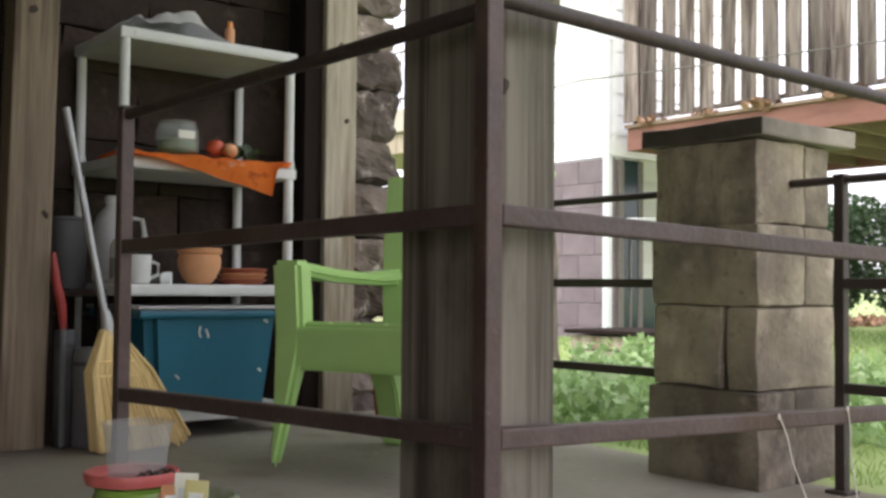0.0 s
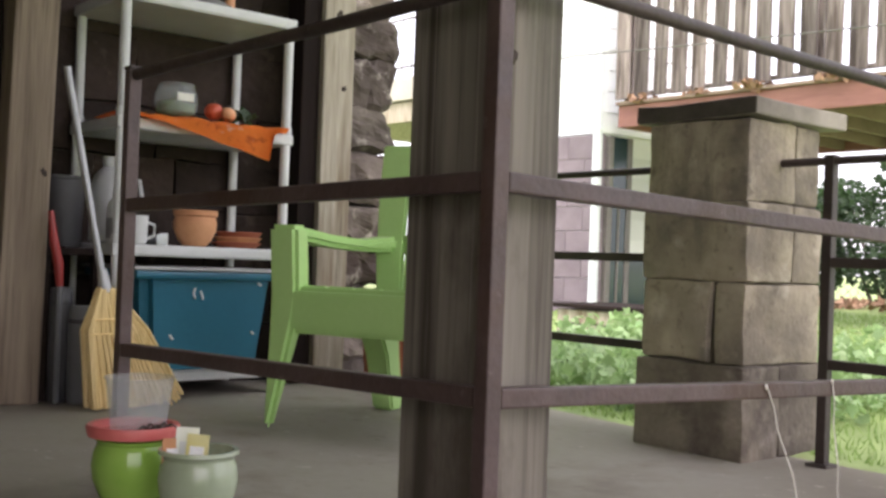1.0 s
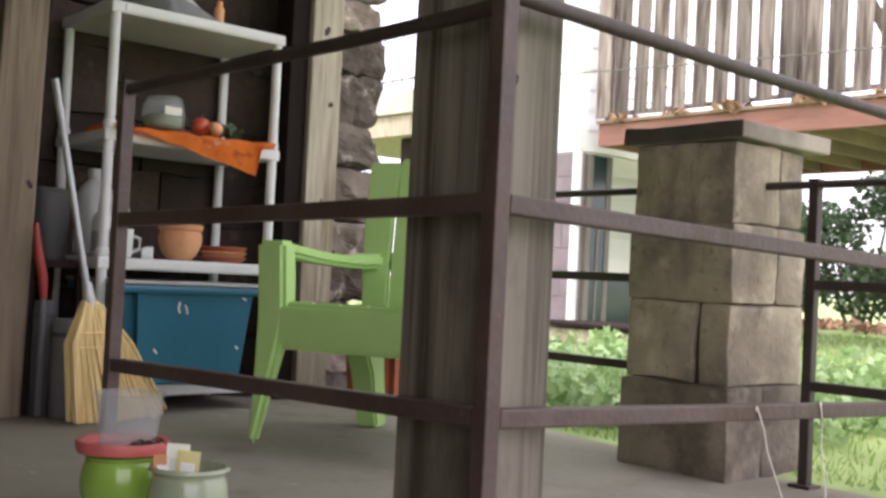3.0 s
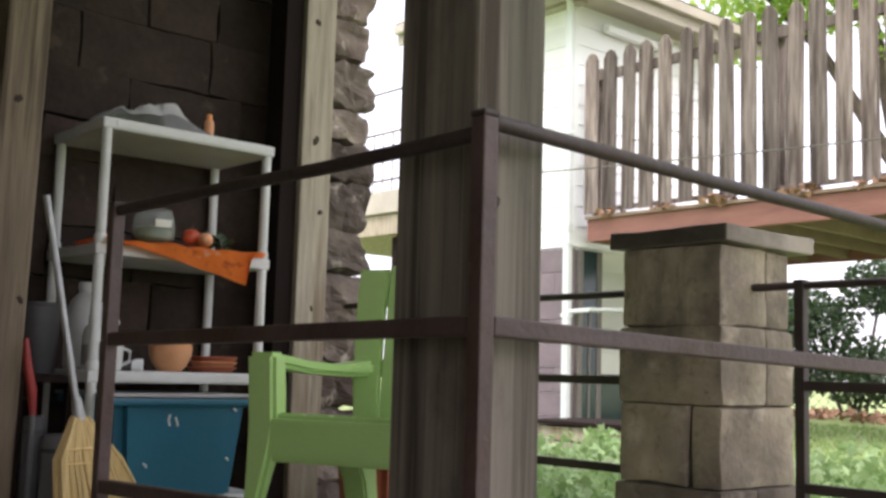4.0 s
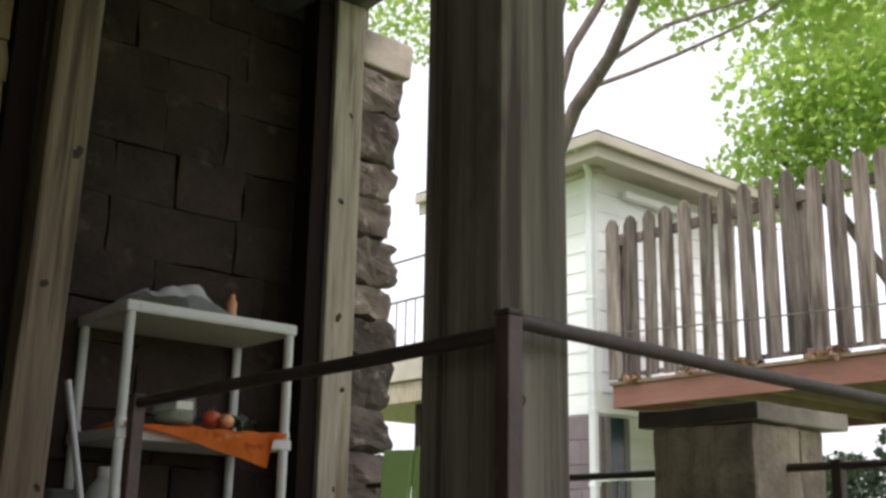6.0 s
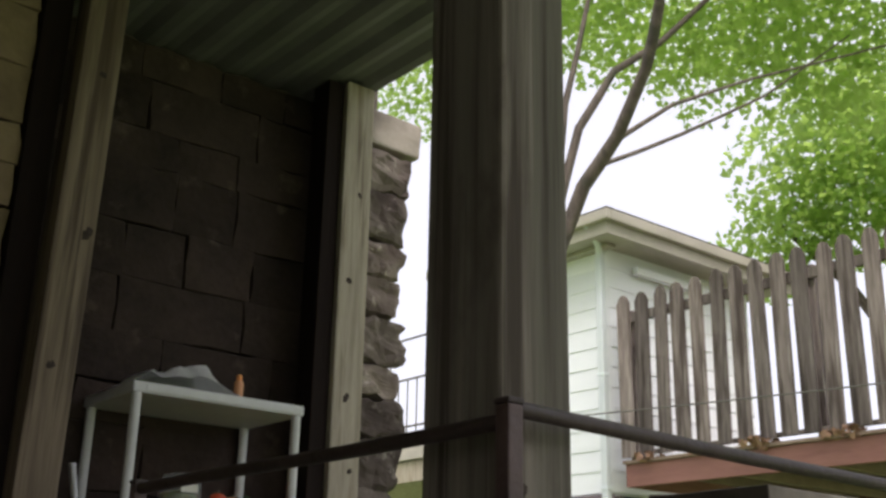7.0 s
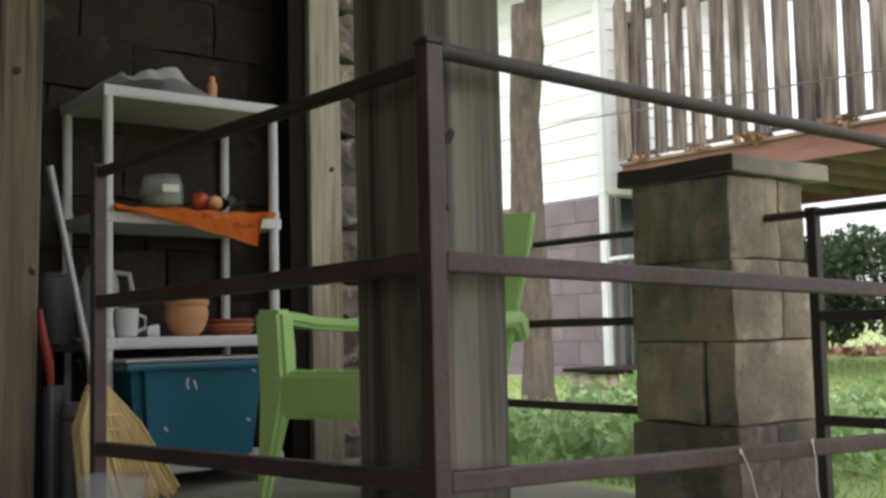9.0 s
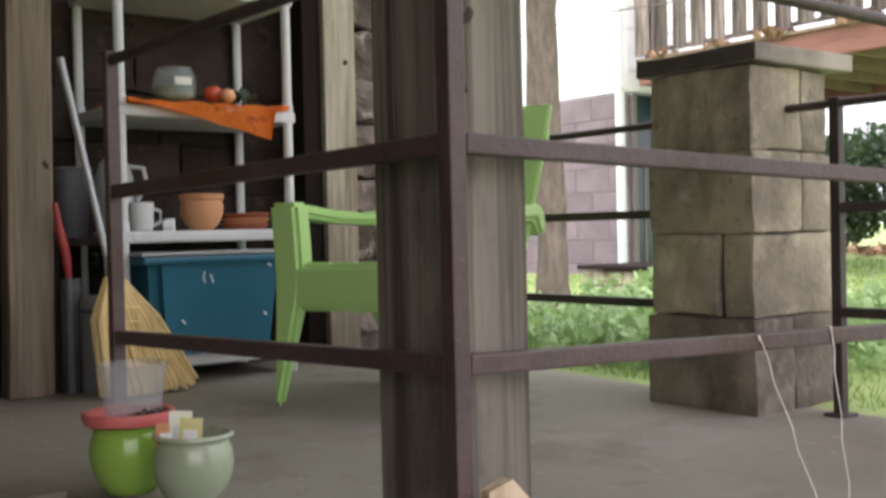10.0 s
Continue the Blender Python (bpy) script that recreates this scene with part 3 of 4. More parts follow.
def siding_board(axis, a0, a1, z0, h):
    """One lapped board: its lower edge stands proud."""
    bm = B()
    if axis == 'x':
        prism(bm, [(0.002, 0), (-0.016, 0), (-0.006, h + 0.004), (0.002, h + 0.004)], lambda a, b, s: (HX + 0.016 + a, (a0, a1)[s], z0 + b))
    else:
        prism(bm, [(0.002, 0), (-0.016, 0), (-0.006, h + 0.004), (0.002, h + 0.004)], lambda a, b, s: ((a0, a1)[s], HY + 0.016 + a, z0 + b))
    return bm


for k in range(12):
    part("siding_board", siding_board('x', HY + 0.05, HY2, 1.89 + 0.187 * k, 0.187), M_siding, house)
    part("siding_board", siding_board('y', HX + 0.05, HX + 2.2, 1.89 + 0.187 * k, 0.187), M_siding, house)
for k in range(6):
    part("siding_board", siding_board('y', HX + 0.36, HX + 2.2, 0.762 + 0.187 * k, 0.187), M_sidegreen, house, "pale green siding under the deck")
bm = B()
bx(bm, HX - 0.006, HX + 0.05, HY - 0.006, HY + 0.05, 1.885, 4.13, 0.003)
part("corner_board", bm, M_siding, house)
# painted block base
for k in range(9):
    z0 = -0.05 + 0.214 * k
    for q in range(6):
        y0 = HY - 0.02 + 0.405 * q - (0.2 if k % 2 else 0)
        y1 = min(y0 + 0.40, HY2)
        y0 = max(y0, HY - 0.02)
        if y1 - y0 > 0.05:
            bm = B()
            bx(bm, HX - 0.03, HX + 0.018, y0, y1, z0, z0 + 0.210, 0.003)
            part("block", bm, M_found, house)
# downspout with elbow
bm = B()
bx(bm, HX - 0.095, HX - 0.035, HY - 0.035, HY + 0.035, 0.35, 4.05, 0.012)
spout = part("downspout", bm, M_spout, house, "pale metal downspout at the house corner")
bm = B()
tube(bm, [(HX - 0.065, HY, 4.02), (HX - 0.10, HY - 0.02, 4.12), (HX - 0.28, HY - 0.1, 4.2), (HX - 0.38, HY - 0.12, 4.24)], 0.034, 10)
part("elbow", bm, M_spout, spout, "", True)
for z in (1.9, 2.9, 1.25):
    bm = B()
    bx(bm, HX - 0.10, HX - 0.03, HY - 0.042, HY + 0.042, z, z + 0.03, 0.004)
    part("strap", bm, M_spout, spout)
bm = B()
tube(bm, [(HX - 0.065, HY, 1.30), (HX - 0.06, HY - 0.25, 1.31), (HX + 0.4, HY - 0.28, 1.33)], 0.02, 8)
part("side_pipe", bm, M_spout, house, "thin white pipe at the corner", True)
# dark basement door and window under the deck
door = part("basement_door", bx(B(), HX + 0.10, HX + 0.30, HY - 0.035, HY + 0.015, 0.05, 1.86, 0.006), M_pane, house, "narrow dark glazed door under the deck")
bm = B()
bx(bm, HX + 0.04, HX + 0.10, HY - 0.05, HY + 0.015, 0.05, 1.86, 0.006)
bx(bm, HX + 0.185, HX + 0.205, HY - 0.05, HY - 0.034, 0.05, 1.30, 0.004)
bx(bm, HX + 0.30, HX + 0.355, HY - 0.05, HY + 0.015, 0.05, 1.86, 0.006)
part("door_frame", bm, M_wire, door)
part("base_panel", bx(B(), HX + 0.36, HX + 2.2, HY - 0.012, HY + 0.015, 0.05, 0.758, 0.004), M_pane, house, "dark panel below the pale siding")
# floodlight under the eave
bm = B()
bx(bm, HX + 0.35, HX + 1.5, HY - 0.10, HY - 0.03, 3.93, 4.0, 0.01)
part("eave_lamp", bm, M_siding, house, "long white fitting under the eave")

# ---- raised deck with picket fence ----
deck = thing("deck", (HX, 4.0, 2.0), "raised wooden deck with a tall weathered picket fence", "deck")
bm = B()
bx(bm, HX + 0.0, HX + 0.05, -1.0, HY - 0.13, 1.88, 2.07, 0.005)
part("rim_beam", bm, M_beam, deck, "faded red rim beam")
bm = B()
bx(bm, HX + 0.05, HX + 2.6, HY - 0.18, HY - 0.13, 1.88, 2.07, 0.005)
bx(bm, HX + 2.6, HX + 2.65, -1.0, HY - 0.13, 1.88, 2.07, 0.005)
part("rim_beam", bm, M_beam, deck)
for k in range(17):
    bm = B()
    y = -0.9 + 0.42 * k
    bx(bm, HX + 0.05, HX + 2.6, y, y + 0.04, 1.90, 2.06)
    part("joist", bm, M_deck, deck)
for k in range(18):
    bm = B()
    x = HX - 0.03 + 0.15 * k
    bx(bm, x, x + 0.142, -1.0, HY - 0.12, 2.072, 2.10, 0.003)
    part("deck_board", bm, M_deck, deck)
for y in (-0.8, 2.2):
    bm = B()
    bx(bm, HX + 2.45, HX + 2.59, y, y + 0.14, 0.3, 1.9, 0.006)
    part("deck_post", bm, M_post, deck)
for z, h in ((2.145, 0.035), (3.33, 0.085)):
    bm = B()
    bx(bm, HX + 0.028, HX + 0.066, -1.0, HY - 0.13, z, z + h, 0.004)
    part("fence_rail", bm, M_picket, deck)
rng = random.Random(5)
shapes = []
for w in (0.064, 0.067, 0.07):
    bm = B()
    h = 1.452
    prism(bm, [(-w, 0), (w, 0), (w, h - 0.075), (w * 0.55, h - 0.015), (w * 0.2, h), (-w * 0.2, h), (-w * 0.55, h - 0.015), (-w, h - 0.075)], lambda a, b, s: (0.0 if s == 0 else 0.022, a, b))
    shapes.append(finish("picket", bm, M_picket))
y = HY - 0.16
while y > -1.0:
    ob = new("picket", rng.choice(shapes))
    ob.parent = deck
    ob.matrix_basis = pose(0.0, y - 4.0, 0.136 + rng.uniform(-0.012, 0.012), rng.uniform(-0.9, 0.9), rng.uniform(-0.4, 0.4), rng.uniform(-2, 2))
    y -= rng.uniform(0.193, 0.207)
for y in (6.42, 4.6, 2.8, 1.0):
    bm = B()
    bx(bm, HX + 0.068, HX + 0.157, y - 0.045, y + 0.045, 2.10, 3.45, 0.005)
    part("fence_post", bm, M_picket, deck)
litter = leaves("deck_litter", [(HX + 0.0, 2.2 + 0.3 * k + 0.1 * math.sin(3 * k), 2.115, 0.10 + 0.05 * math.sin(2 * k)) for k in range(14)], 420, 0.055, M_litter, None, 41, 0.35)
tagged(litter, "dry brown leaves caught along the deck edge", "leaves", kind="stuff")
# wire strung in front of the fence
bm = B()
tube(bm, [(HX - 0.04 - 0.6 * min(k / 4, 1), 8.2 - 0.45 * k, 2.46 - 0.018 * k + 0.0006 * (k - 10) ** 2) for k in range(21)] + [(HX, -0.9, 2.3)], 0.006, 6)
solid("cable", bm, M_wire, "thin sagging cable strung across the yard", "cable", smooth=True, base=(6.8, 5, 2.3))

# ---- a farther porch seen past the stone wall ----
annex = thing("far_porch", (8.4, 10.4, 0.3), "raised porch with a thin iron railing beyond the yard", "porch")
bm = B()
bx(bm, 8.0, 10.5, 8.9, 12.0, 2.32, 2.56, 0.01)
part("beam", bm, M_lumber, annex, "pale wooden edge beam")
bm = B()
bx(bm, 7.95, 10.5, 8.9, 12.0, 2.57, 2.84, 0.01)
part("platform", bm, M_fascia, annex)
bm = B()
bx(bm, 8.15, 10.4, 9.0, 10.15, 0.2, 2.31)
part("under_wall", bm, M_darkbrown, annex, "dark brown wall below")
for z in (2.98, 3.55, 4.05):
    bm = B()
    tube(bm, [(8.02, 8.9, z), (8.02, 12.0, z)], 0.014, 6)
    part("rail", bm, M_wire, annex)
for k in range(18):
    bm = B()
    y = 8.95 + 0.18 * k
    tube(bm, [(8.02, y, 2.84), (8.02, y, 4.05 if k % 5 == 0 else 3.55)], 0.009, 6)
    part("baluster", bm, M_wire, annex)
bm = B()
prism(bm, [(8.3, 4.95), (10.5, 5.7), (10.5, 5.85), (8.25, 5.08)], lambda a, b, s: (a, (9.2, 10.15)[s], b))
solid("far_roof", bm, M_shingle, "grey roof edge of a house beyond", "roof", kind="structure")
bm = B()
bx(bm, 8.9, 10.5, 9.25, 10.05, 2.86, 5.2)
solid("far_house_wall", bm, M_siding, "white wall of a house beyond the yard", "wall", kind="structure")

# ---- trees ----
tree = thing("tree", (4.02, 4.06, 0.0), "leafy maple with a leaning forked trunk in the yard", "tree")
bm = B()
tube(bm, [(4.12, 4.10, -0.15), (4.09, 4.09, 0.02), (4.06, 4.08, 0.25), (4.075, 4.09, 0.5), (4.05, 4.10, 0.8), (4.0, 4.06, 1.2), (3.96, 4.02, 1.6), (3.91, 3.93, 1.95), (3.88, 3.90, 2.15)],
     [0.16, 0.115, 0.085, 0.082, 0.09, 0.083, 0.076, 0.084, 0.07], 16)
bmesh.ops.subdivide_edges(bm, edges=bm.edges[:], cuts=1, use_grid_fill=True)
rough(bm, 0.012, 7.0)
part("trunk", bm, M_bark, tree, "", True)
BOUGHS = [
    ([(3.92, 3.92, 1.80), (3.79, 3.82, 2.31), (3.79, 3.60, 2.70), (3.76, 3.34, 2.88), (3.68, 3.08, 3.11), (3.54, 2.87, 3.31), (3.30, 2.60, 3.6)], 0.062, 0.03),
    ([(3.91, 3.90, 1.95), (3.82, 3.87, 2.45), (3.85, 3.80, 2.78), (3.89, 3.71, 3.09), (4.05, 3.60, 3.44), (4.23, 3.42, 3.60), (4.50, 3.10, 4.0)], 0.05, 0.02),
    ([(3.77, 3.35, 2.87), (4.03, 3.21, 3.09), (4.54, 3.06, 3.36), (5.32, 2.72, 3.70)], 0.02, 0.008),
    ([(3.77, 3.50, 2.77), (4.26, 3.33, 3.04), (4.75, 3.14, 3.36), (5.19, 2.86, 3.77)], 0.018, 0.007),
    ([(3.83, 3.85, 2.60), (3.80, 3.72, 3.20), (3.88, 3.61, 3.82), (3.95, 3.6, 4.4)], 0.03, 0.012),
    ([(3.88, 3.90, 2.10), (4.1, 4.3, 2.9), (4.5, 4.9, 3.8), (4.8, 5.5, 4.7)], 0.045, 0.015),
]
for pts, r0, r1 in BOUGHS:
    bm = B()
    pts = [(x + 0.055 * min(max(z - 1.9, 0) / 0.5, 1), y - 0.045 * min(max(z - 1.9, 0) / 0.5, 1), z) for x, y, z in pts]
    tube(bm, pts, [0.72 * (r0 + (r1 - r0) * i / (len(pts) - 1)) for i in range(len(pts))], 10)
    bmesh.ops.subdivide_edges(bm, edges=bm.edges[:], cuts=1, use_grid_fill=True)
    rough(bm, 0.010, 6.0)
    part("limb", bm, M_bark, tree, "", True)
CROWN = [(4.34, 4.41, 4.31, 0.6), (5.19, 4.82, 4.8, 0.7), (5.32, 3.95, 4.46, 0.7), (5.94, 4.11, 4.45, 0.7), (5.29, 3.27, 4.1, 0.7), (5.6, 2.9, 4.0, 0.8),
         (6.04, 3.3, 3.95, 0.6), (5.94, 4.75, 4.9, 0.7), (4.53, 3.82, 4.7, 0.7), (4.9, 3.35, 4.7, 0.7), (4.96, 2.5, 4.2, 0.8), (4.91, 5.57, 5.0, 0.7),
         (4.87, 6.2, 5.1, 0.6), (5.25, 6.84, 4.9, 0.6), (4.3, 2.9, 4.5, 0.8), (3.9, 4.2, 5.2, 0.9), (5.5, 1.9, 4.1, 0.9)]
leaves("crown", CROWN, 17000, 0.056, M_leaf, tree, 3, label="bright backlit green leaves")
back_tree = thing("tree", (11.3, 5.2, 0.4), "full green tree standing behind the deck", "tree")
bm = B()
tube(bm, [(11.3, 5.2, 0.3), (11.25, 5.25, 1.5), (11.1, 5.3, 3.0), (10.9, 5.5, 4.6)], [0.2, 0.15, 0.12, 0.06], 12)
rough(bm, 0.03, 3.0)
part("trunk", bm, M_bark, back_tree, "", True)
for p in ((10.2, 6.6, 5.2), (10.2, 5.0, 5.6), (11.6, 4.2, 5.4)):
    bm = B()
    tube(bm, [(11.12, 5.3, 2.9), ((11.1 + p[0]) / 2, (5.3 + p[1]) / 2, 4.3), p], [0.08, 0.05, 0.02], 8)
    part("limb", bm, M_bark, back_tree, "", True)
CROWN2 = [(10.1, 6.1, 5.6, 0.9), (10.4, 6.0, 5.0, 0.9), (10.6, 5.5, 5.1, 1.0), (10.7, 5.0, 5.4, 1.0), (10.3, 6.6, 4.75, 0.8), (10.3, 5.5, 5.8, 1.0), (11.0, 4.2, 5.2, 1.1),
          (11.0, 5.5, 6.4, 1.2), (10.6, 4.6, 4.5, 0.9), (10.8, 3.4, 5.0, 1.1), (11.2, 2.4, 5.0, 1.2)]
leaves("crown", CROWN2, 12500, 0.088, M_leaf, back_tree, 4)

# ---- shrubs, ground plants, grass ----
for n, cs in enumerate(([(12.2, 6.4, 0.9, 0.6), (12.0, 6.9, 1.5, 0.55), (12.3, 6.2, 1.9, 0.5)], [(12.2, 7.5, 0.9, 0.6), (12.4, 7.7, 1.5, 0.5)], [(12.3, 8.5, 0.9, 0.6), (12.2, 8.6, 1.4, 0.4)], [(12.4, 5.2, 0.9, 0.6), (12.6, 5.0, 1.4, 0.6)])):
    shrub = thing("shrub", (cs[0][0], cs[0][1], 0.3), "loose dark green shrub at the end of the lawn", "shrub", group="shrubs behind the lawn")
    bm = B()
    for q in range(5):
        c = cs[q % len(cs)]
        tube(bm, [(cs[0][0], cs[0][1] + 0.05 * q, 0.25), (c[0] + 0.05 * q, c[1] - 0.1 + 0.08 * q, c[2]), (c[0] + 0.1, c[1] + 0.12 * (q - 2), c[2] + 0.4)], [0.025, 0.015, 0.006], 6)
    part("stem_cluster", bm, M_bark, shrub)
    leaves("foliage", cs, 4600, 0.066, M_bush, shrub, 20 + n)
ivy = leaves("ground_plants", [(3.2 + 0.3 * (i % 5) + 0.05 * (i % 3), 2.15 + 0.26 * (i // 5), -0.01 + 0.026 * (i % 5) + 0.04 * (i % 2), 0.2) for i in range(35)], 5200, 0.047, M_ivy, None, 7, 0.58)
tagged(ivy, "low leafy green plants along the porch edge", "plants", kind="stuff")
fern = thing("garden_plant", (4.6, 3.75, 0.05), "bushy light green garden plant in the yard", "plant")
leaves("foliage", [(4.62, 3.97, 0.17, 0.12), (4.6, 3.92, 0.28, 0.09), (4.7, 3.86, 0.22, 0.10)], 170, 0.055, M_ivy, fern, 9)
bm = B()
for q in range(6):
    tube(bm, [(4.6, 3.8 + 0.04 * q, 0.02), (4.58 + 0.02 * q, 3.80 + 0.045 * q, 0.28)], 0.004, 5)
part("stem_cluster", bm, M_ivy, fern)
planter = thing("wooden_planter", (5.0, 4.2, 0.1), "low planter of weathered boards in the yard", "planter")
for k in range(3):
    bm = B()
    bx(bm, 4.95, 5.0, 3.95, 4.75, 0.07 + 0.09 * k, 0.15 + 0.09 * k, 0.006)
    part("board", bm, M_lumber, planter)
bm = B()
bx(bm, 4.92, 5.5, 3.92, 4.78, 0.34, 0.365, 0.006)
part("rim", bm, M_darkbrown, planter)
bm = B()
bx(bm, 5.0, 5.45, 3.97, 4.73, 0.05, 0.33)
part("filling", bm, M_soil, planter)
rng = np.random.default_rng(11)
gv, gf = [], []
for i in range(26000):
    x = 2.98 + 7.5 * rng.random() ** 1.6
    y = rng.uniform(-0.5, 7.0)
    z = ground_z(x, y)
    a = rng.uniform(0, math.tau)
    w, h = 0.004 + 0.004 * (x - 3) / 4, rng.uniform(0.015, 0.05)
    dx, dy = math.cos(a), math.sin(a)
    l = rng.uniform(-0.04, 0.04)
    gv += [(x - w * dx, y - w * dy, z - 0.01), (x + w * dx, y + w * dy, z - 0.01), (x + l * dy, y + l * dx, z + h)]
    gf.append((3 * i, 3 * i + 1, 3 * i + 2))
me = bpy.data.meshes.new("grass")
me.from_pydata(gv, [], gf)
me.materials.append(M_blade)
tagged(new("grass", me), "short uneven green grass blades", "grass", kind="stuff")
lit = leaves("leaf_litter", [(11.3, 4.5 + 0.7 * i, 0.42, 0.4) for i in range(7)], 700, 0.09, M_litter, None, 15, 0.15)
tagged(lit, "brown fallen leaves under the shrubs", "leaves", kind="stuff")
# chain-link fence beyond the lawn
chain = thing("chain_fence", (12.9, 6.0, 0.4), "grey wire mesh fence beyond the lawn", "fence")
for k in range(6):
    bm = B()
    tube(bm, [(12.9, 3.0 + 1.6 * k, 0.2), (12.9, 3.0 + 1.6 * k, 1.75)], 0.03, 8)
    part("fence_post", bm, M_steel, chain)
bm = B()
tube(bm, [(12.9, 2.9, 1.72), (12.9, 11.1, 1.72)], 0.02, 8)
part("top_tube", bm, M_steel, chain)
bm = B()
for k in range(60):
    y = 3.0 + 0.135 * k
    tube(bm, [(12.9, y, 0.35), (12.9, y + 1.3, 1.7)], 0.004, 4)
    tube(bm, [(12.905, y + 1.3, 0.35), (12.905, y, 1.7)], 0.004, 4)
part("wire_mesh", bm, M_steel, chain)

# ---- set the far things down to the lie of the land ----
house.location += Vector((0, 0.03, -0.25))
deck.location += Vector((0, -0.01, -0.215))
annex.location.z -= 0.25
tree.location += Vector((0.06, 0.07, -0.08))
back_tree.location += Vector((0, 0.05, -0.3))
chain.location.z -= 0.28
fern.location.z -= 0.10
planter.location.z -= 0.14
for ob in list(scene.objects):
    if ob.name.startswith(("cable", "far_roof", "far_house_wall", "deck_litter")):
        ob.location.z -= 0.22
    elif ob.name.startswith(("shrub", "leaf_litter")):
        ob.location.z -= 0.28

# ---- green resin chair ----
CHF = Vector((-0.915, -0.403, 0)).normalized()
CHR = Vector((CHF.y, -CHF.x, 0))
CHC = Vector((2.045, 2.50, -0.008))
CHM = Matrix(((CHF.x, CHR.x, 0, CHC.x), (CHF.y, CHR.y, 0, CHC.y), (0, 0, 1, 0), (0, 0, 0, 1)))
chair = thing("garden_chair", CHC, "bright green moulded resin garden chair with a slatted back", "chair")


def chair_part(name, bm, bev=0.008, label="", parent=None):
    bmesh.ops.recalc_face_normals(bm, faces=bm.faces)
    if bev:
        bmesh.ops.bevel(bm, geom=[e for e in bm.edges if len(e.link_faces) == 2 and e.calc_face_angle(0) > 0.5], offset=bev, segments=2, affect='EDGES', clamp_overlap=True)
    for v in bm.verts:
        v.co = CHM @ Vector((v.co.x, v.co.y * 0.86, v.co.z))
    return part(name, bm, M_green, parent or chair, label, True)


def loft(bm, rings):
    """A leg through rectangles given as (u0, u1, v0, v1, z), foot first."""
    q = [[bm.verts.new(p) for p in ((u0, v0, z), (u1, v0, z), (u1, v1, z), (u0, v1, z))] for u0, u1, v0, v1, z in rings]
    bm.faces.new(q[0][::-1])
    bm.faces.new(q[-1])
    for r0, r1 in zip(q, q[1:]):
        for k in range(4):
            bm.faces.new((r0[k], r0[(k + 1) % 4], r1[(k + 1) % 4], r1[k]))


for s in (1, -1):
    bm = B()
    k = 1.0 if s > 0 else 0.87
    v0, v1 = sorted((s * k * 0.270, s * k * 0.318))
    w0, w1 = sorted((s * k * 0.225, s * k * 0.325))
    loft(bm, [(0.268, 0.300, v0 + (0.012 if s < 0 else 0.014), v1 - (0.008 if s > 0 else 0.0), 0.0), (0.208, 0.270, w0 + 0.004, w1, 0.300),
              (0.202, 0.270, w0, w1, 0.345), (0.205, 0.276, w0, w1, 0.42), (0.218, 0.286, w0, w1, 0.527)])
    chair_part("leg", bm, 0.013)
    bm = B()
    v0, v1 = sorted((s * 0.185, s * 0.265)) if s > 0 else (-0.20, -0.13)
    w0, w1 = sorted((s * 0.185, s * 0.275)) if s > 0 else (-0.225, -0.14)
    loft(bm, [(-0.275, -0.205, v0, v1, 0.0), (-0.245, -0.165, w0, w1, 0.16), (-0.23, -0.09, w0, w1, 0.285)])
    chair_part("leg", bm)
    bm = B()
    w0, w1 = sorted((s * k * 0.232, s * k * 0.320))
    prism(bm, [(0.262, 0.492), (0.262, 0.5235), (0.24, 0.5235), (0.20, 0.520), (0.08, 0.508), (-0.10, 0.500), (-0.24, 0.512), (-0.30, 0.518), (-0.328, 0.495), (-0.333, 0.445), (-0.312, 0.42), (-0.282, 0.435), (-0.265, 0.470), (-0.15, 0.466), (0.08, 0.474), (0.20, 0.486)],
          lambda a, b, k: (a, (w0, w1)[k], b))
    chair_part("armrest", bm, 0.012)
    bm = B()
    w0, w1 = sorted((s * k * 0.262, s * k * 0.292)) if s > 0 else (-0.235, -0.21)
    prism(bm, [(0.21, 0.245), (0.21, 0.35), (-0.20, 0.30), (-0.25, 0.20)], lambda a, b, k: (a, (w0, w1)[k], b))
    chair_part("side_apron", bm)
bm = B()
prism(bm, [(0.240, 0.245), (0.262, 0.247), (0.270, 0.345), (0.262, 0.366), (0.235, 0.368), (0.225, 0.26)], lambda a, b, k: (a, (-0.262, 0.262)[k], b))
chair_part("front_apron", bm, 0.012)
for k in range(5):
    v0 = -0.232 + 0.094 * k
    bm = B()
    prism(bm, [(0.255, 0.352), (0.24, 0.372), (0.10, 0.352), (-0.10, 0.315), (-0.22, 0.295), (-0.22, 0.275), (0.10, 0.33)], lambda a, b, q: (a, v0 + 0.086 * q, b))
    chair_part("seat_slat", bm, 0.004)
for k in range(5):
    lo, hi = -0.232 + 0.100 * k, -0.282 + 0.131 * k
    top_z = 0.805 + 0.022 * (1 - abs(k - 2) / 2.0)
    bm = B()
    q = []
    for z, u, a in ((0.28, -0.20, lo), (0.46, -0.255, lo * 0.55 + hi * 0.45), (0.64, -0.315, lo * 0.2 + hi * 0.8), (top_z, -0.372, hi)):
        w = 0.096 + 0.031 * (z - 0.28) / 0.55
        q.append([bm.verts.new(p) for p in ((u, a, z), (u, a + w, z), (u - 0.022, a + w, z), (u - 0.022, a, z))])
    bm.faces.new(q[0][::-1])
    bm.faces.new(q[-1])
    for r0, r1 in zip(q, q[1:]):
        for i in range(4):
            bm.faces.new((r0[i], r0[(i + 1) % 4], r1[(i + 1) % 4], r1[i]))
    chair_part("back_slat", bm, 0.006)
bm = B()
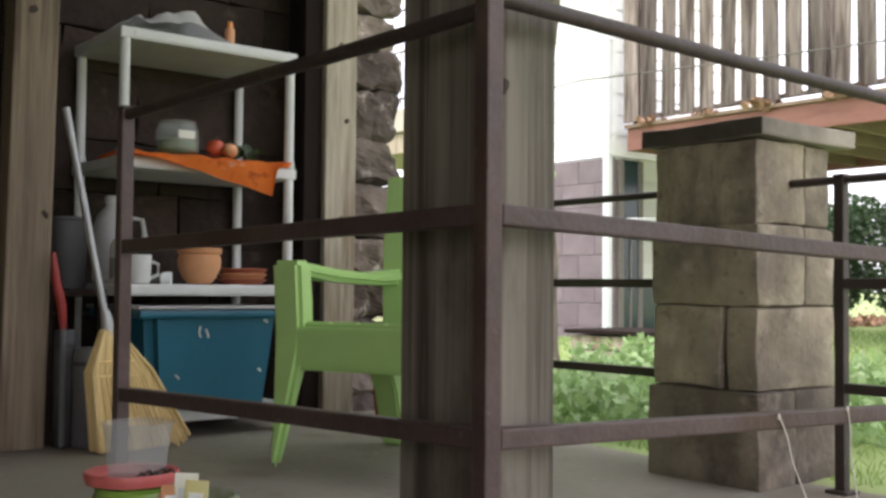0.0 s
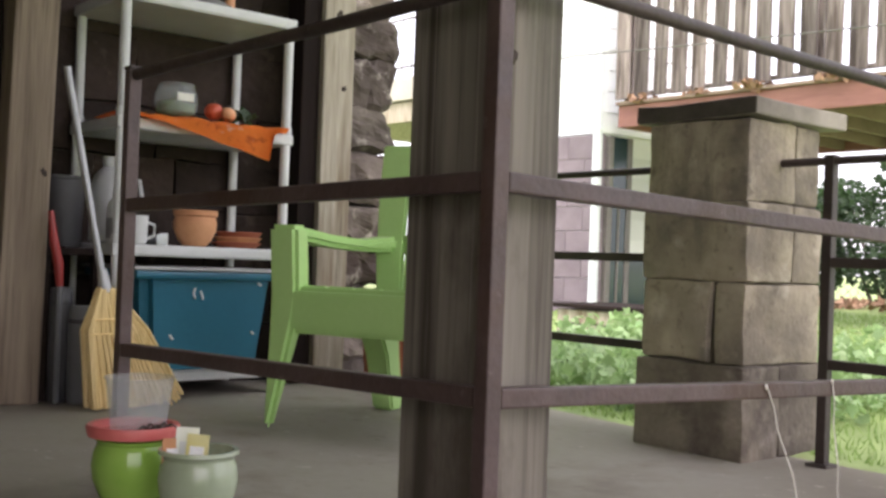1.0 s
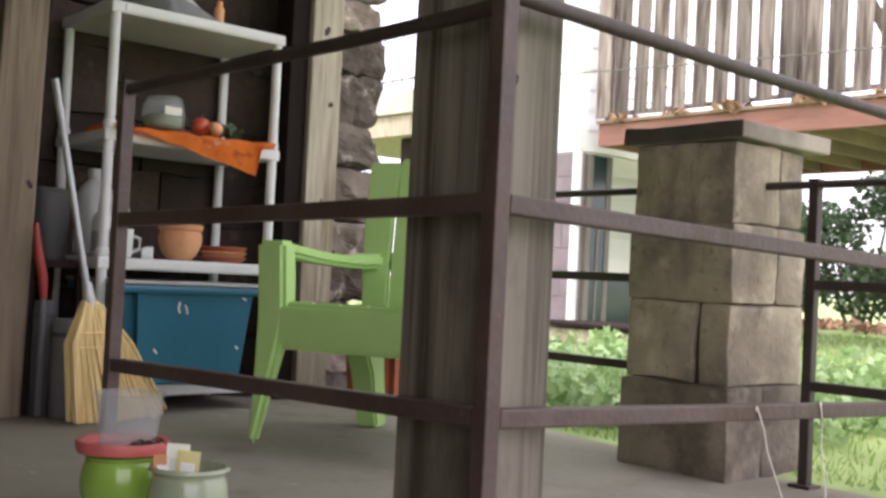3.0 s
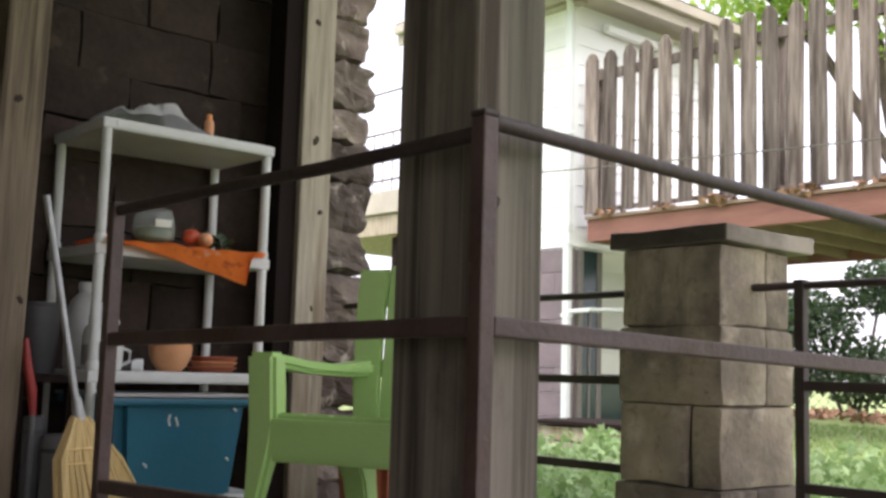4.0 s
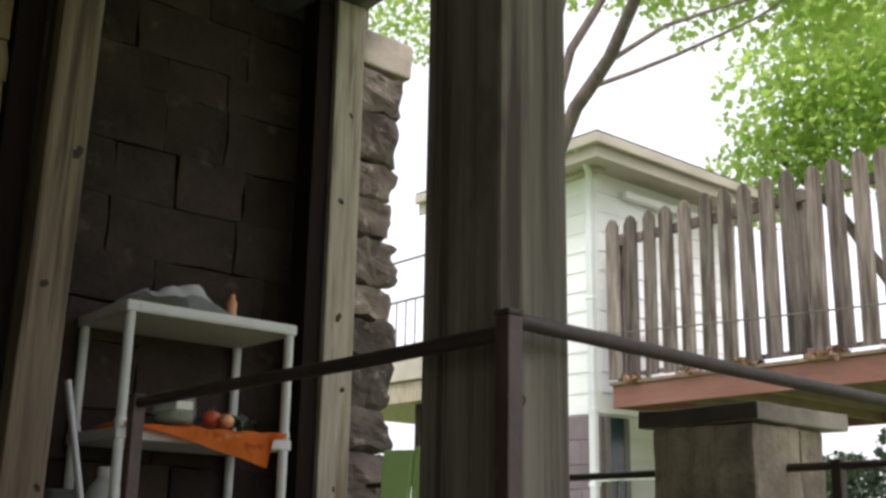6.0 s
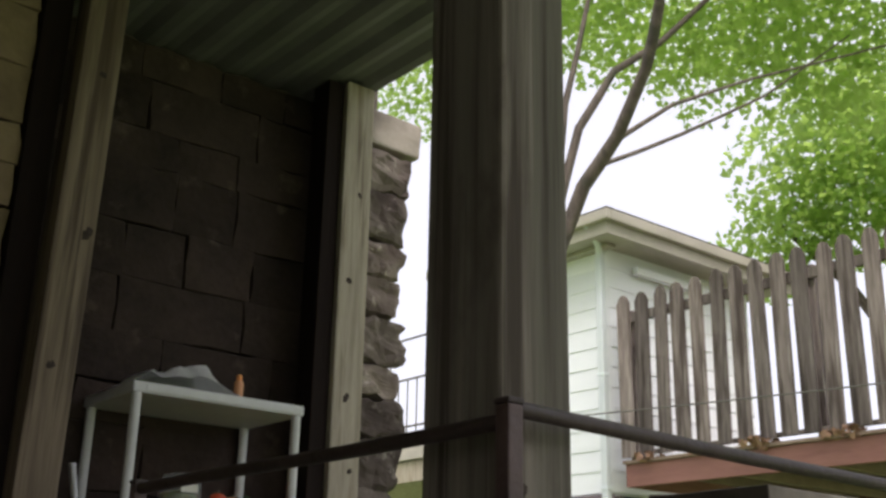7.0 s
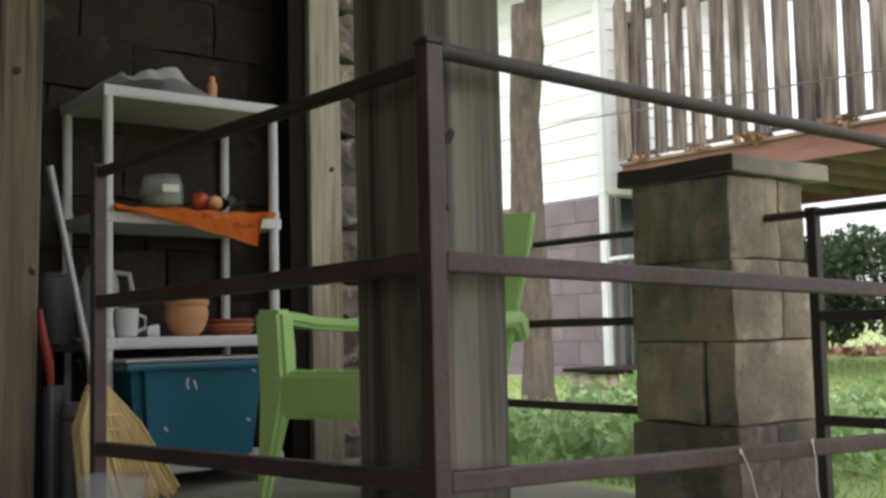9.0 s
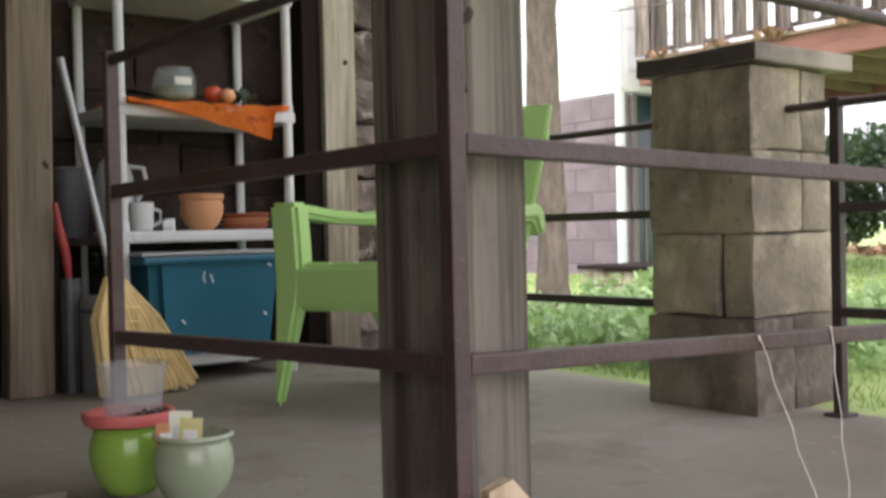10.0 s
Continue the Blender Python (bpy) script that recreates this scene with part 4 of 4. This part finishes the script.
bx(bm, -0.30, -0.28, -0.24, 0.24, 0.47, 0.52)
bx(bm, -0.40, -0.385, -0.262, 0.33, 0.70, 0.745)
chair_part("back_brace", bm, 0.004)

# ---- shelf unit ----
SX0, SX1, SY0, SY1 = 1.520, 2.098, 3.250, 3.605
SZ = (0.085, 0.464, 0.842, 1.222)
shelf = thing("shelf_unit", (1.785, 3.38, 0), "white plastic shelf unit with four tiers, cluttered", "shelf")
for z in SZ:
    bm = B()
    bx(bm, SX0 - 0.012, SX1 + 0.012, SY0 - 0.012, SY1 + 0.012, z - 0.035, z, 0.006)
    tray = part("shelf_board", bm, M_white, shelf)
    bm = B()
    bx(bm, SX0 + 0.03, SX1 - 0.03, SY0 - 0.0145, SY0 - 0.0115, z - 0.028, z - 0.007, 0.0012)
    part("edge_rib", bm, M_white, tray)
for x in (SX0 + 0.008, SX1 - 0.008):
    for y in (SY0 + 0.006, SY1 - 0.006):
        for z0, z1 in zip((0.0,) + SZ, SZ):
            bm = B()
            tube(bm, [(x, y, z0 + (0.0 if z0 else 0)), (x, y, z1 - 0.034)], 0.0155 if z0 else 0.014, 14)
            part("upright", bm, M_white, shelf, "", True)
            if z0:
                bm = B()
                lathe(bm, [(0.019, 0), (0.019, 0.022), (0.016, 0.028)], (x, y, z0), 14)
                part("socket", bm, M_white, shelf, "", True)


# ---- storage bin under the shelf ----
def frustum(bm, x0, x1, y0, y1, z0, z1, flare):
    q = []
    for e, z in ((0, z0), (flare, z1)):
        q.append([bm.verts.new(p) for p in ((x0 - e, y0 - e, z), (x1 + e, y0 - e, z), (x1 + e, y1 + e, z), (x0 - e, y1 + e, z))])
    bm.faces.new(q[0][::-1])
    for k in range(4):
        bm.faces.new((q[0][k], q[0][(k + 1) % 4], q[1][(k + 1) % 4], q[1][k]))
    bm.faces.new(q[1])
    bmesh.ops.bevel(bm, geom=[e for e in bm.edges if abs(e.verts[0].co.z - e.verts[1].co.z) > 0.05], offset=0.03, segments=4, affect='EDGES')
    return bm


bin_thing = thing("storage_bin", (1.81, 3.28, 0.087), "teal blue plastic storage bin with white scuffs on the low shelf", "bin")
part("bin_body", frustum(B(), 1.60, 1.985, 3.178, 3.49, 0.088, 0.365, 0.026), M_blue, bin_thing, "", True)
bm = B()
bx(bm, 1.542, 2.022, 3.130, 3.52, 0.360, 0.385, 0.009)
part("rim", bm, M_blue, bin_thing)
bm = B()
bx(bm, 1.535, 2.03, 3.125, 3.525, 0.386, 0.396, 0.004)
part("lid", bm, M_cloudy, bin_thing, "pale grey lid")


def bin_y(z):
    return 3.178 - 0.026 * (z - 0.088) / 0.277 - 0.0015


for pts in ([(1.742, 0.335), (1.738, 0.318), (1.744, 0.302)], [(1.760, 0.326), (1.767, 0.311), (1.770, 0.300)], [(1.955, 0.352), (1.968, 0.345)], [(1.945, 0.200), (1.955, 0.192)], [(1.67, 0.192), (1.682, 0.18)]):
    bm = B()
    tube(bm, [(x, bin_y(z), z) for x, z in pts], 0.0035, 6)
    part("scuff", bm, M_scuff_glint, bin_thing, "white scratch")

# ---- things on the shelves ----
pot = thing("plant_pot", (1.80, 3.31, 0.454), "empty terracotta plant pot on the shelf", "pot")
bm = B()
lathe(bm, [(0.036, 0), (0.052, 0.018), (0.066, 0.05), (0.068, 0.074), (0.063, 0.092), (0.069, 0.096), (0.070, 0.112), (0.064, 0.113), (0.058, 0.09), (0.036, 0.012)], (1.80, 3.31, 0.454), 28)
part("body", bm, M_terra, pot, "", True)
for k in range(3):
    bm = B()
    lathe(bm, [(0.062, 0), (0.082 - 0.003 * k, 0.016), (0.078 - 0.003 * k, 0.018), (0.06, 0.006)], (1.955 + 0.004 * k, 3.32, 0.454 + 0.0165 * k), 28)
    solid("pot_saucer", bm, M_terra_red if k != 1 else M_terra, "red terracotta saucer in a small stack", "saucer", group="stacked saucers", smooth=True, base=(1.955, 3.32, 0.454 + 0.0165 * k))
cup = thing("mug", (1.585, 3.27, 0.454), "small white mug on the shelf", "mug")
bm = B()
lathe(bm, [(0.03, 0), (0.034, 0.01), (0.036, 0.085), (0.033, 0.085), (0.031, 0.012)], (1.585, 3.27, 0.454), 20)
part("body", bm, M_white, cup, "", True)
bm = B()
tube(bm, [(1.585 + 0.035, 3.27, 0.52), (1.585 + 0.058, 3.265, 0.512), (1.585 + 0.058, 3.265, 0.48), (1.585 + 0.036, 3.27, 0.47)], 0.005, 8)
part("handle", bm, M_white, cup, "", True)
lamp = thing("flashlight", (1.655, 3.27, 0.454), "small black flashlight with a metal head painted highlight-white", "flashlight")
bm = B()
tube(bm, [(1.625, 3.29, 0.468), (1.655, 3.272, 0.468)], 0.016, 12)
part("barrel", bm, M_black, lamp, "", True)
bm = B()
tube(bm, [(1.655, 3.272, 0.468), (1.665, 3.266, 0.468), (1.682, 3.256, 0.468)], [0.016, 0.021, 0.022], 14)
# matte white on the head paints in its highlight
part("head", bm, M_scuff_glint, lamp, "metal head painted highlight-white", True)
# orange cloth hanging over the middle shelf
towel = thing("cloth", (1.82, 3.25, 0.826), "orange printed cloth draped over the middle shelf", "cloth")
bm = B()
nu, nv = 36, 14
grid = []
for i in range(nu + 1):
    u = i / nu
    row = []
    for j in range(nv + 1):
        v = j / nv
        x = 1.53 + 0.535 * u
        drop = 0.006 + 0.098 * (u / 0.88) ** 1.25 if u < 0.89 else 0.012 + 0.02 * max(0.0, (0.94 - u) / 0.05)
        fold = 0.006 * math.sin(9 * u + 3 * v) + 0.004 * math.sin(23 * u + 1.3)
        if v < 0.6:
            y, z = 3.47 - 0.272 * v / 0.6, 0.832 + abs(fold) + 0.012 * math.sin(math.pi * v / 0.6) * (0.4 + 0.6 * math.sin(5 * u) ** 2)
        else:
            w = (v - 0.6) / 0.4
            y, z = 3.196 - 0.012 * w + fold * 1.3, 0.832 + abs(fold) * (1 - w) - drop * w
            x -= 0.02 * w * u
        row.append(bm.verts.new((x, y, z)))
    grid.append(row)
for i in range(nu):
    for j in range(nv):
        bm.faces.new((grid[i][j], grid[i + 1][j], grid[i + 1][j + 1], grid[i][j + 1]))
bmesh.ops.solidify(bm, geom=bm.faces[:], thickness=0.003)
part("fabric", bm, M_orange, towel, "", True)
jar = thing("glass_jar", (1.72, 3.30, 0.846), "round glass jar with pale contents on the orange cloth", "jar")
bm = B()
lathe(bm, [(0.05, 0), (0.064, 0.010), (0.068, 0.04), (0.066, 0.075), (0.056, 0.095), (0.058, 0.103), (0.054, 0.103), (0.052, 0.094), (0.062, 0.073), (0.064, 0.04), (0.060, 0.013), (0.046, 0.004)], (1.72, 3.30, 0.846), 28)
part("glass", bm, M_glass, jar, "", True)
bm = B()
lathe(bm, [(0.044, 0.006), (0.057, 0.015), (0.058, 0.040), (0.04, 0.050)], (1.72, 3.30, 0.846), 20)
rough(bm, 0.006, 40)
part("contents", bm, M_ivy, jar, "pale green contents")
bm = B()
bx(bm, 1.69, 1.745, 3.229, 3.232, 0.890, 0.915, 0.001)
part("paper_label", bm, M_cardw, jar, "faded paper label")
for x, r, m, s in ((1.835, 0.030, M_tomato, "red"), (1.885, 0.026, M_peach, "peach-coloured"), (1.862, 0.022, M_peach, "peach-coloured")):
    y = 3.27 if x != 1.862 else 3.225
    fr = thing("fruit", (x, y, 0.847), "small round %s fruit on the orange cloth" % s, "fruit", group="fruit on the cloth")
    bm = B()
    lathe(bm, [(r * math.sin(a), r * 0.92 * (1 - math.cos(a)) + (0.12 * r * math.exp(-((a - math.pi) / 0.4) ** 2) * -1)) for a in [0.05 + i * (math.pi - 0.1) / 10 for i in range(11)]], (x, y, 0.847), 16)
    part("flesh", bm, m, fr, "", True)
    bm = B()
    tube(bm, [(x, y, 0.847 + 1.75 * r), (x + 0.004, y, 0.847 + 2.1 * r)], 0.0025, 6)
    part("stalk", bm, M_bark, fr)
sprig = leaves("leaf_sprig", [(1.955, 3.30, 0.868, 0.045), (1.92, 3.33, 0.872, 0.035)], 40, 0.032, M_bush, None, 31)
tagged(sprig, "small sprig of dark green leaves on the cloth", "leaves")
# crumpled cloth on the top shelf
rag = thing("crumpled_cloth", (1.70, 3.32, 1.207), "crumpled pale grey cloth on the top shelf", "cloth")
bm = B()
nu, nv = 28, 14
grid = []
for i in range(nu + 1):
    row = []
    for j in range(nv + 1):
        u, v = i / nu, j / nv
        x, y = 1.505 + 0.36 * u, 3.235 + 0.22 * v
        hump = 0.06 * math.exp(-((u - 0.14) / 0.12) ** 2) + 0.04 * math.exp(-((u - 0.37) / 0.1) ** 2) + 0.085 * math.exp(-((u - 0.63) / 0.2) ** 2)
        rim = min(1, 4 * min(u, 1 - u, v + 0.12, 1 - v))
        row.append(bm.verts.new((x, y, 1.2085 + max(0, hump * rim + 0.014 * rim * noise.noise(Vector((x * 28, y * 28, 2.0)))))))
    grid.append(row)
for i in range(nu):
    for j in range(nv):
        bm.faces.new((grid[i][j], grid[i + 1][j], grid[i + 1][j + 1], grid[i][j + 1]))
bmesh.ops.solidify(bm, geom=bm.faces[:], thickness=-0.003)
part("fabric", bm, M_cloth, rag, "", True)
orange_tube = thing("orange_tube", (1.885, 3.29, 1.207), "small upright orange tube on the top shelf", "tube")
bm = B()
lathe(bm, [(0.012, 0), (0.015, 0.004), (0.016, 0.052), (0.010, 0.060)], (1.885, 3.29, 1.207), 14)
part("body", bm, M_peach, orange_tube, "", True)
bm = B()
lathe(bm, [(0.0095, 0), (0.0095, 0.014), (0.007, 0.018)], (1.885, 3.29, 1.2672), 12)
part("cap", bm, M_orange, orange_tube, "", True)

# ---- tools in the corner ----
broom = thing("broom", (1.52, 3.10, 0), "straw broom with a grey handle leaning in the corner", "broom")
rngb = random.Random(8)
bm = B()
for k in range(260):
    a = rngb.uniform(-1, 1)
    d = rngb.uniform(-1, 1)
    x0, y0, z0 = 1.462 + 0.020 * a, 3.075 + 0.012 * d, 0.335
    xm, ym, zm = 1.495 + 0.088 * a, 3.075 + 0.022 * d, 0.22
    x1, y1, z1 = 1.565 + 0.135 * a, 3.085 + 0.028 * d, 0.003 + 0.05 * max(a, 0) * rngb.random()
    tube(bm, [(x0, y0, z0), (xm, ym, zm), (x1, y1, z1)], [0.0045, 0.0055, 0.0035], 5)
part("bristles", bm, M_straw, broom, "splayed yellow straw")
bm = B()
prism(bm, [(1.442, 0.34), (1.482, 0.34), (1.58, 0.19), (1.685, 0.035), (1.44, 0.012), (1.43, 0.2)], lambda a, b, s: (a, (3.068, 3.09)[s], b))
part("straw_core", bm, M_straw, broom)
for z, w in ((0.25, 0.05), (0.21, 0.062)):
    bm = B()
    tube(bm, [(1.475 - w, 3.052, z), (1.475, 3.045, z + 0.003), (1.475 + w, 3.052, z)], 0.003, 6)
    part("stitching", bm, M_straw, broom)
bm = B()
tube(bm, [(1.463, 3.078, 0.325), (1.452, 3.083, 0.39)], [0.02, 0.013], 12)
part("ferrule", bm, M_steel, broom, "", True)
bm = B()
tube(bm, [(1.458, 3.078, 0.34), (1.362, 3.165, 0.95)], 0.0105, 10)
part("handle", bm, M_steel, broom, "grey metal handle", True)
for x, y, r, h, m, lab in ((1.355, 3.20, 0.032, 0.33, M_black, "tall dark rubber boot shaft standing in the corner"), (1.415, 3.155, 0.050, 0.280, M_grey, "short dark grey canister standing in the corner")):
    c = thing("canister", (x, y, 0), lab, "canister")
    bm = B()
    lathe(bm, [(r * 0.92, 0), (r, 0.006), (r, h - 0.02), (r * 0.9, h)], (x, y, 0), 20)
    part("body", bm, m, c, "", True)
    bm = B()
    lathe(bm, [(r * 1.04, 0), (r * 1.04, 0.012)], (x, y, h - 0.05), 20)
    part("band", bm, M_black, c, "", True)
stool = thing("side_table", (1.39, 3.40, 0), "small dark wooden table behind the tools", "table")
bm = B()
bx(bm, 1.29, 1.475, 3.26, 3.54, 0.425, 0.447, 0.004)
part("tabletop", bm, M_darkbrown, stool)
for x in (1.305, 1.46):
    for y in (3.275, 3.525):
        bm = B()
        bx(bm, x - 0.014, x + 0.014, y - 0.014, y + 0.014, 0, 0.424, 0.003)
        part("leg", bm, M_darkbrown, stool)
jug = thing("jug", (1.415, 3.36, 0.454), "large cloudy white plastic jug on the shelf", "jug")
bm = B()
lathe(bm, [(0.05, 0), (0.058, 0.01), (0.058, 0.17), (0.045, 0.21), (0.022, 0.235), (0.022, 0.25)], (1.415, 3.36, 0.454), 24)
part("body", bm, M_cloudy, jug, "", True)
bm = B()
lathe(bm, [(0.024, 0), (0.024, 0.02), (0.02, 0.023)], (1.415, 3.36, 0.70), 16)
part("cap", bm, M_cloudy, jug, "", True)
bm = B()
tube(bm, [(1.455, 3.335, 0.655), (1.492, 3.315, 0.65), (1.50, 3.31, 0.60), (1.475, 3.33, 0.55)], 0.008, 8)
part("handle", bm, M_cloudy, jug, "", True)
bucket = thing("bucket", (1.425, 3.42, 0.449), "dark grey plastic bucket on the small table", "bucket")
bm = B()
lathe(bm, [(0.050, 0), (0.054, 0.006), (0.064, 0.20), (0.067, 0.203), (0.067, 0.212), (0.061, 0.212), (0.050, 0.01)], (1.425, 3.42, 0.449), 24)
part("body", bm, M_black, bucket, "", True)
bm = B()
tube(bm, [(1.425 + 0.066 * math.cos(a), 3.42 - 0.02 * math.sin(a), 0.645 - 0.075 * math.sin(a)) for a in [math.pi * k / 12 for k in range(13)]], 0.003, 6)
part("handle", bm, M_steel, bucket, "thin wire handle", True)
bottle = thing("spray_bottle", (1.535, 3.30, 0.454), "small white bottle with a grey label on the shelf", "bottle")
bm = B()
lathe(bm, [(0.024, 0), (0.028, 0.006), (0.028, 0.105), (0.022, 0.124), (0.012, 0.136), (0.012, 0.150)], (1.535, 3.30, 0.454), 20)
part("body", bm, M_white, bottle, "", True)
bm = B()
lathe(bm, [(0.0285, 0), (0.0285, 0.06)], (1.535, 3.30, 0.468), 20)
part("wrap", bm, M_steel, bottle, "grey wrap label", True)
bm = B()
lathe(bm, [(0.013, 0), (0.013, 0.014), (0.010, 0.018)], (1.535, 3.30, 0.598), 14)
part("cap", bm, M_white, bottle, "", True)
duster = thing("red_handle_tool", (1.335, 3.17, 0), "upright tool with a red plastic grip", "tool")
bm = B()
tube(bm, [(1.327, 3.165, 0), (1.327, 3.168, 0.34)], 0.008, 8)
part("rod", bm, M_grey, duster, "", True)
bm = B()
tube(bm, [(1.327, 3.168, 0.335), (1.322, 3.17, 0.40), (1.306, 3.172, 0.47), (1.296, 3.175, 0.55)], [0.010, 0.014, 0.013, 0.008], 12)
part("grip", bm, M_red, duster, "red plastic grip", True)

# ---- pots on the slab edge ----
LIME = Vector((1.034, 2.0, floor_z(1.034, 2.0)))
SAGE = Vector((1.084, 1.848, floor_z(1.084, 1.848)))
lime = thing("glazed_pot", LIME, "lime green glazed pot with a pink saucer on top", "pot")
part("body", lathe(B(), [(0.036, 0), (0.043, 0.004), (0.056, 0.022), (0.067, 0.050), (0.070, 0.074), (0.067, 0.096), (0.061, 0.111), (0.064, 0.118), (0.062, 0.120), (0.056, 0.10), (0.034, 0.02)], LIME, 32), M_limepot, lime, "", True)
part("saucer", lathe(B(), [(0.056, 0.121), (0.077, 0.125), (0.081, 0.139), (0.079, 0.145), (0.071, 0.144), (0.067, 0.131), (0.045, 0.128)], LIME, 32), M_pinkrim, lime, "pink plastic saucer", True)
CUP = LIME + Vector((0.008, -0.002, 0.1295))
tumbler = thing("plastic_cup", CUP, "clear plastic cup standing in the pink saucer", "cup")
part("wall", lathe(B(), [(0.048, 0), (0.059, 0.092), (0.062, 0.093), (0.062, 0.098), (0.058, 0.098), (0.0465, 0.002)], CUP, 32), M_clear, tumbler, "", True)
bm = B()
for k in range(5):
    tube(bm, [LIME + Vector((-0.02 + 0.012 * k, -0.063 + 0.002 * k, 0.142)), LIME + Vector((-0.012 + 0.013 * k, -0.066, 0.150 + 0.004 * (k % 2))), LIME + Vector((0.0 + 0.013 * k, -0.06, 0.142))], 0.0024, 5)
solid("dry_twigs", bm, M_soil, "dark dry twigs in the pink saucer", "twigs", kind="stuff", base=LIME)
sage = thing("glazed_pot", SAGE, "pale sage green glazed pot with seed packets in it", "pot")
part("body", lathe(B(), [(0.034, 0), (0.040, 0.004), (0.053, 0.020), (0.064, 0.046), (0.067, 0.070), (0.064, 0.092), (0.059, 0.104), (0.061, 0.109), (0.068, 0.113), (0.067, 0.119), (0.060, 0.119), (0.056, 0.10), (0.034, 0.02)], SAGE, 32), M_sagepot, sage, "", True)
part("soil", lathe(B(), [(0.053, 0.091), (0.054, 0.095)], SAGE, 20), M_soil, sage)
for dx, dy, yaw, m, h, lab in ((-0.012, -0.012, 20, M_card, 0.050, "yellow printed seed packet standing in the pot"), (-0.022, 0.006, 35, M_cardw, 0.060, "white and green seed packet standing in the pot"), (-0.042, 0.013, 60, M_terra, 0.042, "tan wooden plant tag standing in the pot")):
    at = SAGE + Vector((dx, dy, 0.0955))
    pk = thing("seed_packet", at, lab, "packet", group="packets in the pot")
    Mx = pose(at.x, at.y, at.z, -6, 3, yaw - 62)
    part("paper", bx(B(), -0.019, 0.019, -0.0015, 0.0015, 0, h, 0.0007, Mx), m, pk)
    part("print", bx(B(), -0.012, 0.012, -0.003, -0.002, h * 0.25, h * 0.6, 0, Mx), M_cloth if m is not M_cardw else M_sidegreen, pk)
# terracotta planter by the garden rail
box = thing("clay_planter", (2.53, 3.20, 0), "brick red clay planter behind the chair", "planter")
bm = B()
part("body", frustum(bm, 2.46, 2.58, 3.05, 3.30, 0.0, 0.19, 0.012), M_terra_red, box, "", True)
bm = B()
bx(bm, 2.44, 2.60, 3.03, 3.32, 0.191, 0.215, 0.006)
part("rim", bm, M_terra_red, box)

# ---- final places of the small things ----
for ob in (pot, cup, lamp, bottle):
    ob.location += Vector((0.012, 0.014, 0.012))
for ob in (towel, jar):
    ob.location += Vector((0.006, 0.014, 0.018))
for ob in (rag, orange_tube):
    ob.location += Vector((0.010, 0.014, 0.019))
bin_thing.location += Vector((0.0, 0.015, 0.004))
for ob in list(scene.objects):
    if ob.parent is None and ob.name.startswith("pot_saucer"):
        ob.location += Vector((0.012, 0.014, 0.012))
    elif ob.parent is None and ob.name.startswith(("fruit", "leaf_sprig")):
        ob.location += Vector((0.006, 0.014, 0.018))
    elif ob.parent is None and ob.name.startswith("canister"):
        ob.location += Vector((0.03, 0.10, 0))
broom.location += Vector((-0.03, 0.02, 0))
duster.location += Vector((0.04, 0.10, 0))
stool.location += Vector((0.035, 0.05, 0.0))
jug.location += Vector((0.158, 0.075, 0.0115))

# ---- stones of the walls, each its own ----
rngs = random.Random(12)


def stone_run(parent, x0, x1, yf, material, amp, depth=0.06):
    z = -0.02
    while z < 2.52:
        h = rngs.choice((0.14, 0.17, 0.2, 0.22))
        h = min(h, 2.565 - z)
        x = x0 - rngs.uniform(0, 0.25)
        while x < x1:
            w = rngs.uniform(0.22, 0.5)
            a, b = max(x, x0), min(x + w, x1)
            if b - a > 0.05:
                part("stone", rock(a + 0.001, b - 0.001, yf - rngs.uniform(0, 0.009), yf + depth, max(z, 0.0) + 0.001, z + h - 0.001, amp, rngs.random() * 40, 3, 0.004), material, parent)
            x += w
        z += h


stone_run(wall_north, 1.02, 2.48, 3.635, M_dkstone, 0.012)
stone_run(wall_west, -0.2, 1.12, 3.405, M_ystone, 0.014)
# rough quoins at the end of the back wall
z = -0.1
k = 0
while z < 2.38:
    h = rngs.uniform(0.13, 0.21)
    e = 2.745 + rngs.uniform(-0.025, 0.02)
    part("stone", rough(rock(2.485, e, 3.555 - rngs.uniform(0, 0.03), 3.93, z + 0.004, min(z + h, 2.41) - 0.004, 0.026, 3.7 * k, 5, 0.030), 0.019, 22.0, k), M_quoin, wall_north, "rough rock-faced corner stone")
    z += h
    k += 1
part("stone", rock(2.48, 2.80, 3.53, 3.94, 2.415, 2.57, 0.008, 77.0, 3, 0.012), M_cap, wall_north, "dressed stone at the wall head")
